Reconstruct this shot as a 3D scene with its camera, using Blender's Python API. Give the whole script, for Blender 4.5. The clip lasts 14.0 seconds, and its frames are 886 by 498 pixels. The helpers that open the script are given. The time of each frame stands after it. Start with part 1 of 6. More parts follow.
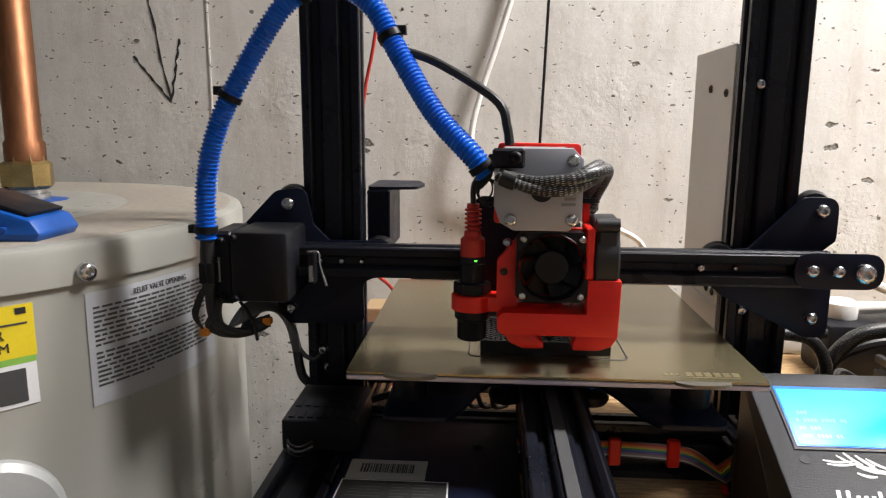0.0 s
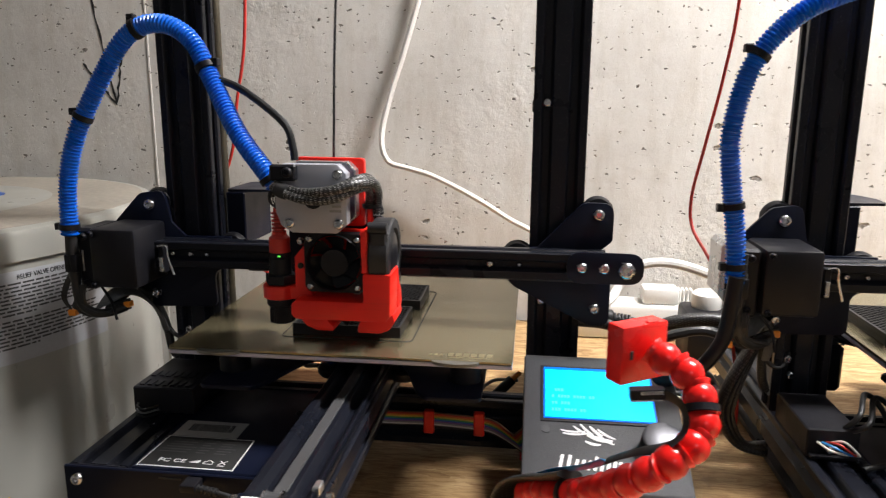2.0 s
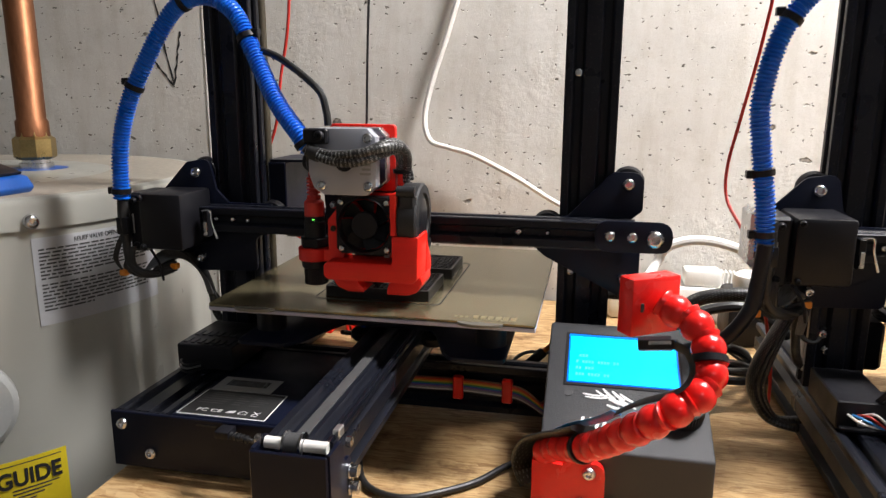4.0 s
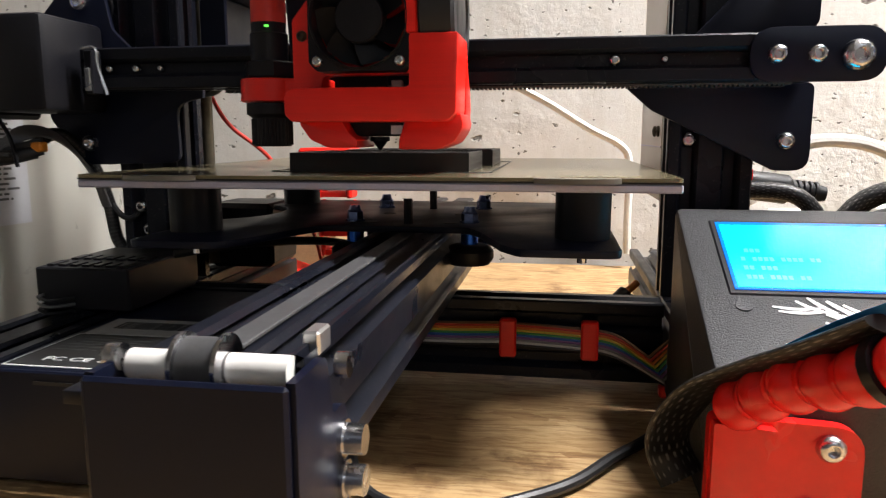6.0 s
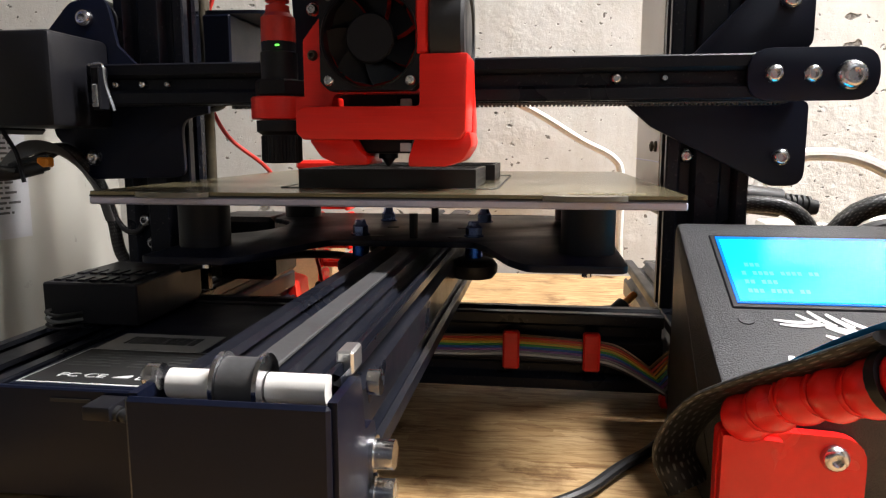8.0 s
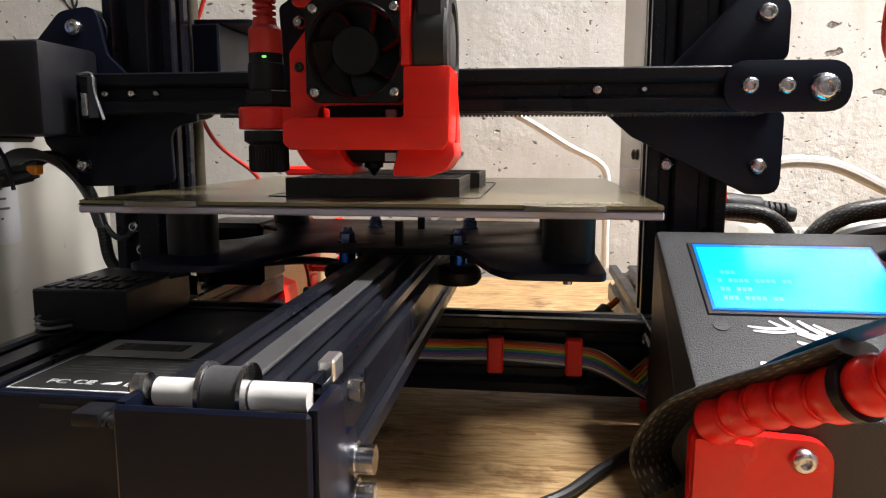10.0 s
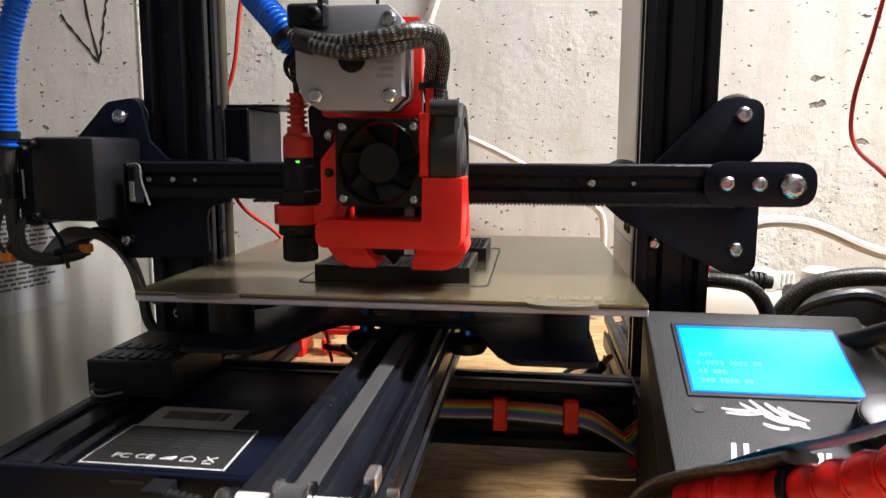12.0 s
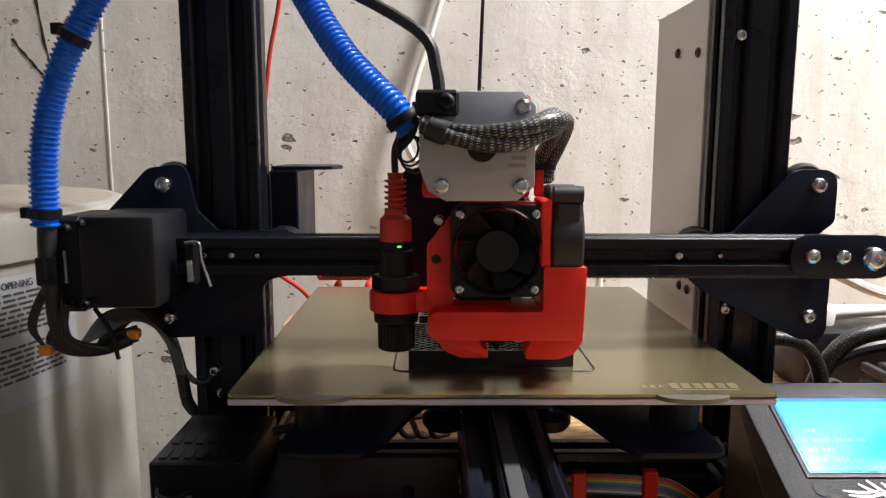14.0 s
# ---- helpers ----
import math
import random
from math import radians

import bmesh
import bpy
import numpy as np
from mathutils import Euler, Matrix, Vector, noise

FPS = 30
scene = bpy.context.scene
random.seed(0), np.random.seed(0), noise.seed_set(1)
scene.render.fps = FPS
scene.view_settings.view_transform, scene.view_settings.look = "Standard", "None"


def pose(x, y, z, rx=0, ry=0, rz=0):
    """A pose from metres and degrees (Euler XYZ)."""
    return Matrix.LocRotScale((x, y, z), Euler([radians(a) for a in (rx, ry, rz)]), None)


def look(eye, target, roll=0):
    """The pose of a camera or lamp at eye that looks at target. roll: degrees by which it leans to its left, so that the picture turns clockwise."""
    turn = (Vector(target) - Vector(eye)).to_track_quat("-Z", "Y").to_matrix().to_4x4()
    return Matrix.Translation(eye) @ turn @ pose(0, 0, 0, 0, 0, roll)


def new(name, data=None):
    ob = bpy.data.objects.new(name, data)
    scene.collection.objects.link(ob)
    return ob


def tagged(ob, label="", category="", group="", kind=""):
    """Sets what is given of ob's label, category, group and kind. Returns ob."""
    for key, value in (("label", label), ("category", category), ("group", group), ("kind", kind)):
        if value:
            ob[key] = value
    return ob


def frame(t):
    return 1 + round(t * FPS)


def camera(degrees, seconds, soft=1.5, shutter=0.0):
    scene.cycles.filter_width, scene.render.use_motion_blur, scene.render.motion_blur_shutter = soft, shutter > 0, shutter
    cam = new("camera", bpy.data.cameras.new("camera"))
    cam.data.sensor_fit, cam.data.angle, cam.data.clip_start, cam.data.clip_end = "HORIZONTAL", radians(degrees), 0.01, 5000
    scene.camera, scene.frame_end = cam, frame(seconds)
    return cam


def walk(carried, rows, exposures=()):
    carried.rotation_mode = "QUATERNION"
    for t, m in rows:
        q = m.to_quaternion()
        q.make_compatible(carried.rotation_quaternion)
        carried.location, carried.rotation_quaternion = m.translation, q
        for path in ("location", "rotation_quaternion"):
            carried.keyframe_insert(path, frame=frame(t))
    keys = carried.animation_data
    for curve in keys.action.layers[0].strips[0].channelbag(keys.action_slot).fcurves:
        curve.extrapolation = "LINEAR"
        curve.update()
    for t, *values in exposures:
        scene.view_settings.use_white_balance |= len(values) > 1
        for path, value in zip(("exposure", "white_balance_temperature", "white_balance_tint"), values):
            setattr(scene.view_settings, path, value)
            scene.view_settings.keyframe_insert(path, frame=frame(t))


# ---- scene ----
cam = camera(64.2, 14.0, soft=1.2, shutter=0.4)
METRES, EYE, TILT, LEAN, TURN = 0.811, 0.253, 0.0, 0.0, 3.7
ROWS = [
    (0.0, 0.0, 0.0, 0.0, 0.06, -10.45, -0.34),
    (0.5, 0.0243, 0.0058, -0.0001, 0.1, -10.49, -0.27),
    (1.0, 0.0731, -0.0037, 0.013, 0.3, -10.68, -0.21),
    (1.5, 0.1387, -0.0466, 0.0283, 1.01, -11.61, -0.32),
    (2.0, 0.1986, -0.0818, 0.0307, 3.47, -11.89, -0.27),
    (2.5, 0.253, -0.0796, 0.0374, 4.95, -12.03, -0.28),
    (3.0, 0.2608, -0.0976, 0.0427, 6.15, -12.12, -0.29),
    (3.5, 0.2293, -0.1086, 0.0224, 7.4, -12.18, -0.31),
    (4.0, 0.2251, -0.0982, 0.0072, 8.15, -12.21, -0.24),
    (4.2, 0.2056, -0.0955, -0.0110, 8.36, -12.11, -0.24),
    (6.3, 0.1485, 0.1535, -0.1608, 5.35, -8.75, 0.1),
    (6.5, 0.148, 0.1542, -0.1598, 5.59, -8.67, 0.1),
    (7.0, 0.1439, 0.147, -0.1585, 5.01, -8.55, 0.08),
    (7.5, 0.1407, 0.1405, -0.1554, 4.56, -8.47, 0.06),
    (8.0, 0.1364, 0.1311, -0.1513, 4.23, -8.44, 0.04),
    (8.2, 0.1355, 0.1270, -0.1495, 4.12, -8.43, 0.03),
    (10.3, 0.1410, 0.1230, -0.1460, 3.52, -8.27, -0.06),
    (10.5, 0.1358, 0.1183, -0.1415, 3.52, -8.26, -0.06),
    (11.0, 0.1234, 0.0987, -0.1251, 3.47, -8.21, -0.08),
    (11.5, 0.1308, 0.0811, -0.1032, 3.48, -8.2, -0.05),
    (12.0, 0.1356, 0.0816, -0.0924, 3.49, -8.13, -0.15),
    (12.5, 0.0959, 0.0726, -0.0479, 3.42, -8.11, -0.26),
    (13.0, 0.0418, 0.1297, -0.0568, 0.37, -8.23, -0.14),
    (13.5, 0.0247, 0.1357, -0.0598, -3.56, -8.22, -0.11),
    (14.0, 0.0188, 0.1089, -0.0462, -4.26, -8.15, -0.14),
]
walk(cam, [(t, pose(0, 0, EYE, TILT, LEAN, TURN) @ pose(METRES * x, METRES * y, METRES * z, 90 + pitch, roll, yaw)) for t, x, y, z, yaw, pitch, roll in ROWS],
     exposures=[(0.0, 0.02), (0.6, 0.06), (1.2, -0.05), (3.0, -0.10), (4.0, -0.02), (6.4, 0.28), (8.2, 0.30), (10.4, 0.20), (12.0, 0.22), (13.0, 0.12), (13.5, 0.34), (14.0, 0.16)])

# ---- world and light ----
world = bpy.data.worlds.new("world")
scene.world = world
world.use_nodes = True
world.node_tree.nodes["Background"].inputs[0].default_value = (0.75, 0.85, 1.0, 1)
world.node_tree.nodes["Background"].inputs[1].default_value = 0.035


def area_lamp(name, eye, target, sx, sy, power, colour):
    data = bpy.data.lights.new(name, "AREA")
    data.shape, data.size, data.size_y, data.energy, data.color = "RECTANGLE", sx, sy, power, colour
    ob = new(name, data)
    ob.matrix_world = look(eye, target)
    return ob


area_lamp("ceiling_lamp_light", (0.74, 0.50, 1.15), (0.74, 0.50, 0), 0.5, 0.16, 39.0, (1.0, 0.972, 0.972))
# added fill with no fixture, behind the viewpoint, to lift faces turned to the front
area_lamp("front_fill_light", (0.9, -1.7, 1.44), (0.9, -1.7, 0), 0.5, 0.5, 5.8, (0.84, 0.91, 1.0))


# ---- materials ----
def tree(name):
    m = bpy.data.materials.new(name)
    m.use_nodes = True
    nt = m.node_tree
    return m, nt, nt.nodes["Principled BSDF"]


def node(nt, kind, **inputs):
    n = nt.nodes.new(kind)
    for key, value in inputs.items():
        n.inputs[key.replace("_", " ")].default_value = value
    return n


def ramp(nt, source, stops):
    n = nt.nodes.new("ShaderNodeValToRGB")
    e = n.color_ramp.elements
    while len(e) < len(stops):
        e.new(0.5)
    for el, (p, c) in zip(e, stops):
        el.position = p
        el.color = (*c, 1) if len(c) == 3 else c
    nt.links.new(source, n.inputs[0])
    return n.outputs[0]


def grey(v):
    return (v, v, v)


def coords(nt, scale=(1, 1, 1)):
    tc = nt.nodes.new("ShaderNodeTexCoord")
    mp = nt.nodes.new("ShaderNodeMapping")
    mp.inputs["Scale"].default_value = scale
    nt.links.new(tc.outputs["Object"], mp.inputs[0])
    return mp.outputs[0]


def noise_tex(nt, vec, scale, detail=3.0, rough=0.55):
    n = node(nt, "ShaderNodeTexNoise", Scale=scale, Detail=detail, Roughness=rough)
    nt.links.new(vec, n.inputs["Vector"])
    return n.outputs["Fac"]


def bump(nt, bsdf, height, strength, distance):
    b = node(nt, "ShaderNodeBump", Strength=strength, Distance=distance)
    nt.links.new(height, b.inputs["Height"])
    nt.links.new(b.outputs[0], bsdf.inputs["Normal"])
    return b


def surface(name, colour, rough=0.5, metal=0.0, var=0.12, coarse=18, fine=400, relief=0.15, depth=0.0004, stretch=(1, 1, 1), rvar=0.1, coat=0.0):
    """Plain material with colour variation at two scales, uneven gloss and fine relief."""
    m, nt, b = tree(name)
    v = coords(nt, stretch)
    a, f = noise_tex(nt, v, coarse), noise_tex(nt, v, fine, 4)
    add = node(nt, "ShaderNodeMath")
    add.operation = "ADD"
    nt.links.new(a, add.inputs[0])
    nt.links.new(f, add.inputs[1])
    lo = tuple(c * (1 - var) for c in colour)
    hi = tuple(min(1, c * (1 + var)) for c in colour)
    half = node(nt, "ShaderNodeMath")
    half.operation = "MULTIPLY"
    half.inputs[1].default_value = 0.5
    nt.links.new(add.outputs[0], half.inputs[0])
    nt.links.new(ramp(nt, half.outputs[0], [(0.3, lo), (0.7, hi)]), b.inputs["Base Color"])
    nt.links.new(ramp(nt, a, [(0.3, grey(max(0.02, rough - rvar))), (0.7, grey(min(1, rough + rvar)))]), b.inputs["Roughness"])
    b.inputs["Metallic"].default_value = metal
    b.inputs["Coat Weight"].default_value = coat
    bump(nt, b, f, relief, depth)
    return m


def dusty(m, amount):
    """Pale dust specks on a dark material."""
    nt = m.node_tree
    b = nt.nodes["Principled BSDF"]
    old = b.inputs["Base Color"].links[0].from_socket
    v = coords(nt, (1, 0.6, 1))
    mix = nt.nodes.new("ShaderNodeMix")
    mix.data_type = "RGBA"
    spots = ramp(nt, noise_tex(nt, v, 700, 2, 0.4), [(0.66, grey(0)), (0.74, grey(amount))])
    nt.links.new(spots, mix.inputs["Factor"])
    nt.links.new(old, mix.inputs["A"])
    mix.inputs["B"].default_value = (0.30, 0.29, 0.28, 1)
    nt.links.new(mix.outputs["Result"], b.inputs["Base Color"])
    return m


BLACK_METAL = surface("black_anodised_aluminium", (0.008, 0.0092, 0.0145), 0.34, 0.0, 0.2, 30, 1500, 0.12, 0.0002)
dusty(BLACK_METAL, 0.10)
BLACK_SHEET = surface("black_coated_sheet_steel", (0.003, 0.005, 0.016), 0.42, 0.0, 0.15, 25, 2500, 0.15, 0.0002)
BLACK_PLASTIC = surface("black_plastic", (0.010, 0.010, 0.013), 0.42, 0.0, 0.2, 40, 900, 0.15, 0.0002)
BLACK_RUBBER = surface("black_rubber_cable", (0.013, 0.013, 0.014), 0.5, 0.0, 0.2, 60, 700, 0.15, 0.0002)
for dark in (BLACK_METAL, BLACK_SHEET, BLACK_PLASTIC):
    dark.node_tree.nodes["Principled BSDF"].inputs["Specular IOR Level"].default_value = 0.24
PANEL_GREY = surface("textured_dark_grey_plastic", (0.035, 0.036, 0.040), 0.50, 0.0, 0.2, 30, 1500, 0.8, 0.0006)
BLOWER_BLACK = surface("matt_black_blower_plastic", (0.014, 0.014, 0.016), 0.5, 0.0, 0.15, 30, 900, 0.15, 0.0002)
RED_PRINT = surface("red_printed_plastic", (0.84, 0.018, 0.010), 0.36, 0.0, 0.08, 20, 300, 0.25, 0.0003, (0.15, 0.15, 6))
RED_GLOSS = surface("glossy_red_plastic", (0.80, 0.014, 0.012), 0.25, 0.0, 0.08, 25, 250, 0.15, 0.0003)
RED_WIRE = surface("red_wire_insulation", (0.55, 0.03, 0.02), 0.4)
BLUE_TUBE = surface("blue_corrugated_plastic", (0.002, 0.13, 0.68), 0.30, 0.0, 0.12, 25, 500, 0.1, 0.0002)
BLUE_PLASTIC = surface("blue_plastic", (0.006, 0.09, 0.42), 0.4)
BLUED = surface("blued_zinc_nut", (0.16, 0.22, 0.42), 0.22, 1.0, 0.2, 200, 3000, 0.1, 0.0001)
STEEL = surface("steel_screw", (0.62, 0.62, 0.64), 0.22, 1.0, 0.1, 200, 3000, 0.1, 0.0001)
ALU = surface("grey_painted_motor_face", (0.40, 0.41, 0.46), 0.42, 0.25, 0.06, 40, 1800, 0.12, 0.0001)
ALU_RAW = surface("bare_aluminium", (0.62, 0.62, 0.62), 0.3, 0.9, 0.08, 40, 1800, 0.1, 0.0001)
PSU_METAL = surface("pale_zinc_sheet_steel", (0.55, 0.53, 0.49), 0.42, 0.35, 0.05, 12, 500, 0.05, 0.0002)
BRASS = surface("worn_brass", (0.40, 0.29, 0.12), 0.35, 0.9, 0.25, 60, 600, 0.2, 0.0003)
COPPER = surface("dull_copper_pipe", (0.27, 0.115, 0.055), 0.46, 0.85, 0.3, 25, 300, 0.15, 0.0003, (1, 1, 0.25))
DULL_STEEL = surface("dull_bronze_screw", (0.10, 0.085, 0.06), 0.5, 0.6, 0.2)
WHITE_CABLE = surface("white_cable_sheath", (0.78, 0.76, 0.72), 0.45)
WHITE_PLASTIC = surface("white_plastic", (0.78, 0.77, 0.73), 0.4, 0.0, 0.06)
WHITE_NYLON = surface("white_nylon_spacer", (0.80, 0.78, 0.74), 0.4, 0.0, 0.04)
WHITE_INK = surface("white_print", (0.80, 0.80, 0.80), 0.6, 0.0, 0.04)
GREY_INK = surface("grey_print", (0.28, 0.28, 0.28), 0.6, 0.0, 0.05)
# for print, and for holes and slots whose shade is drawn as black pieces
INK_AND_HOLE_BLACK = surface("black_print_and_hole_shade", (0.02, 0.02, 0.02), 0.6, 0.0, 0.05)
LABEL_GREY = surface("grey_silver_label", (0.36, 0.36, 0.36), 0.55, 0.0, 0.06)
LABEL_WHITE = surface("white_paper_label", (0.44, 0.455, 0.48), 0.55, 0.0, 0.05)
LABEL_YELLOW = surface("yellow_paper_label", (0.80, 0.62, 0.02), 0.55, 0.0, 0.05)
LABEL_GREEN = surface("green_print", (0.25, 0.50, 0.08), 0.55, 0.0, 0.05)
GREY_WIRE = surface("grey_wire", (0.14, 0.14, 0.14), 0.45)
LEAD_BLUE = surface("pale_blue_flat_lead", (0.03, 0.26, 0.62), 0.35)
ORANGE = surface("orange_connector", (0.75, 0.25, 0.02), 0.4)
BEIGE_CARD = surface("tan_wood_strip", (0.42, 0.28, 0.15), 0.6, 0.0, 0.2, 60, 600, 0.3, 0.0005, (1, 8, 1))
BED_ALU = surface("bed_plate_edge", (0.52, 0.52, 0.66), 0.4, 0.4, 0.06, 30, 800, 0.1, 0.0002)
CLIP_CLEAR = surface("frosted_sheet_tab", (0.19, 0.18, 0.155), 0.32, 0.5, 0.10)
PRINT_BLACK = surface("black_printed_plastic", (0.012, 0.012, 0.013), 0.45, 0.0, 0.2, 60, 300, 0.3, 0.0002, (0.2, 0.2, 8))
BELT = surface("black_rubber_belt", (0.06, 0.06, 0.062), 0.55, 0.0, 0.15, 60, 900, 0.2, 0.0002)
KNOB_METAL = surface("turned_aluminium_knob", (0.12, 0.12, 0.13), 0.40, 0.95, 0.1, 60, 900, 0.15, 0.0002)
LID = surface("cream_enamelled_lid", (0.36, 0.325, 0.27), 0.5, 0.0, 0.28, 9, 150, 0.15, 0.0006)
DIM_INK = surface("dark_grey_print", (0.06, 0.06, 0.06), 0.6, 0.0, 0.05)
PLASTER = surface("plain_painted_wall", (0.50, 0.49, 0.47), 0.8, 0.0, 0.08, 3, 60, 0.3, 0.002)
CONCRETE_FLOOR = surface("grey_concrete_floor", (0.22, 0.21, 0.20), 0.75, 0.0, 0.2, 4, 120, 0.3, 0.002)


def pei_sheet():
    m, nt, b = tree("gold_textured_build_sheet")
    v = coords(nt)
    big, mid, fine = noise_tex(nt, v, 9), noise_tex(nt, v, 60, 5), noise_tex(nt, v, 2500, 2)
    nt.links.new(ramp(nt, big, [(0.3, (0.265, 0.225, 0.130)), (0.7, (0.295, 0.254, 0.150))]), b.inputs["Base Color"])
    nt.links.new(ramp(nt, mid, [(0.35, grey(0.235)), (0.7, grey(0.26))]), b.inputs["Roughness"])
    b.inputs["Metallic"].default_value = 0.75
    bump(nt, b, fine, 0.04, 0.0002)
    return m


def concrete_wall():
    m, nt, b = tree("pitted_white_concrete")
    v0 = coords(nt)
    warp = node(nt, "ShaderNodeTexNoise", Scale=55.0, Detail=4.0, Roughness=0.6)
    nt.links.new(v0, warp.inputs["Vector"])
    mixv = node(nt, "ShaderNodeVectorMath")
    mixv.operation = "MULTIPLY_ADD"
    mixv.inputs[1].default_value = (0.016, 0.016, 0.016)
    nt.links.new(warp.outputs["Color"], mixv.inputs[0])
    nt.links.new(v0, mixv.inputs[2])

    def pits(scale, cut, size, squash):
        mp = nt.nodes.new("ShaderNodeMapping")
        mp.inputs["Scale"].default_value = squash
        nt.links.new(mixv.outputs[0], mp.inputs[0])
        vo = node(nt, "ShaderNodeTexVoronoi", Scale=scale)
        nt.links.new(mp.outputs[0], vo.inputs["Vector"])
        sep = nt.nodes.new("ShaderNodeSeparateColor")
        nt.links.new(vo.outputs["Color"], sep.inputs[0])
        rad = node(nt, "ShaderNodeMapRange")
        rad.inputs["From Min"].default_value, rad.inputs["From Max"].default_value = cut, 1.0
        rad.inputs["To Min"].default_value, rad.inputs["To Max"].default_value = 0.0, size
        nt.links.new(sep.outputs[0], rad.inputs[0])
        sub = node(nt, "ShaderNodeMath")
        sub.operation = "SUBTRACT"
        nt.links.new(rad.outputs[0], sub.inputs[0])
        nt.links.new(vo.outputs["Distance"], sub.inputs[1])
        edge = node(nt, "ShaderNodeMapRange")
        edge.inputs["From Min"].default_value, edge.inputs["From Max"].default_value = 0.0, 0.05
        nt.links.new(sub.outputs[0], edge.inputs[0])
        return edge.outputs[0]

    def peak(a, c):
        n = node(nt, "ShaderNodeMath")
        n.operation = "MAXIMUM"
        nt.links.new(a, n.inputs[0])
        nt.links.new(c, n.inputs[1])
        return n.outputs[0]

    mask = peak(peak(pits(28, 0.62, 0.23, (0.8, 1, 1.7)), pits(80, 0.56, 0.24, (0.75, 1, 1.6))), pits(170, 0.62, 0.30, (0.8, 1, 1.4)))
    stain, grain = noise_tex(nt, v0, 5, 6, 0.6), noise_tex(nt, v0, 260, 4)
    clouds = ramp(nt, stain, [(0.25, (0.53, 0.51, 0.475)), (0.5, (0.63, 0.61, 0.57)), (0.75, (0.70, 0.68, 0.64))])
    vs = coords(nt, (1.0, 1.0, 0.16))

    def tint(a, fac, lo, hi, dark):
        n = nt.nodes.new("ShaderNodeMix")
        n.data_type, n.blend_type = "RGBA", "MULTIPLY"
        n.inputs["Factor"].default_value = 1.0
        nt.links.new(a, n.inputs["A"])
        nt.links.new(ramp(nt, fac, [(lo, dark), (hi, (1, 1, 1))]), n.inputs["B"])
        return n.outputs["Result"]

    base = tint(clouds, noise_tex(nt, vs, 38, 5, 0.6), 0.34, 0.52, (0.90, 0.885, 0.86))
    base = tint(base, noise_tex(nt, v0, 620, 3, 0.7), 0.34, 0.46, (0.90, 0.89, 0.875))
    base = tint(base, noise_tex(nt, v0, 24, 8, 0.75), 0.32, 0.48, (0.90, 0.89, 0.87))
    # besides their relief, pits get a dark colour that stands for the shade inside
    pit_shade = ramp(nt, grain, [(0.35, (0.07, 0.062, 0.052)), (0.65, (0.34, 0.31, 0.27))])
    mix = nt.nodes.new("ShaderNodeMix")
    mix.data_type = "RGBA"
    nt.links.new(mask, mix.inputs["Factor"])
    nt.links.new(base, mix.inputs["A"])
    nt.links.new(pit_shade, mix.inputs["B"])
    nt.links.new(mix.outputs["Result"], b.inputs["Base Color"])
    b.inputs["Roughness"].default_value = 0.85
    height = node(nt, "ShaderNodeMath")
    height.operation = "MULTIPLY_ADD"
    height.inputs[1].default_value = -1.0
    nt.links.new(mask, height.inputs[0])
    low = node(nt, "ShaderNodeMath")
    low.operation = "MULTIPLY"
    low.inputs[1].default_value = 0.34
    nt.links.new(noise_tex(nt, v0, 60, 9, 0.72), low.inputs[0])
    nt.links.new(low.outputs[0], height.inputs[2])
    patch = node(nt, "ShaderNodeMath")
    patch.operation = "MULTIPLY"
    nt.links.new(ramp(nt, noise_tex(nt, v0, 4.5, 3), [(0.50, grey(0)), (0.66, grey(1.0))]), patch.inputs[0])
    nt.links.new(noise_tex(nt, v0, 95, 5, 0.6), patch.inputs[1])
    rough = node(nt, "ShaderNodeMath")
    rough.operation = "ADD"
    nt.links.new(height.outputs[0], rough.inputs[0])
    nt.links.new(patch.outputs[0], rough.inputs[1])
    bump(nt, b, rough.outputs[0], 0.8, 0.0035)
    return m


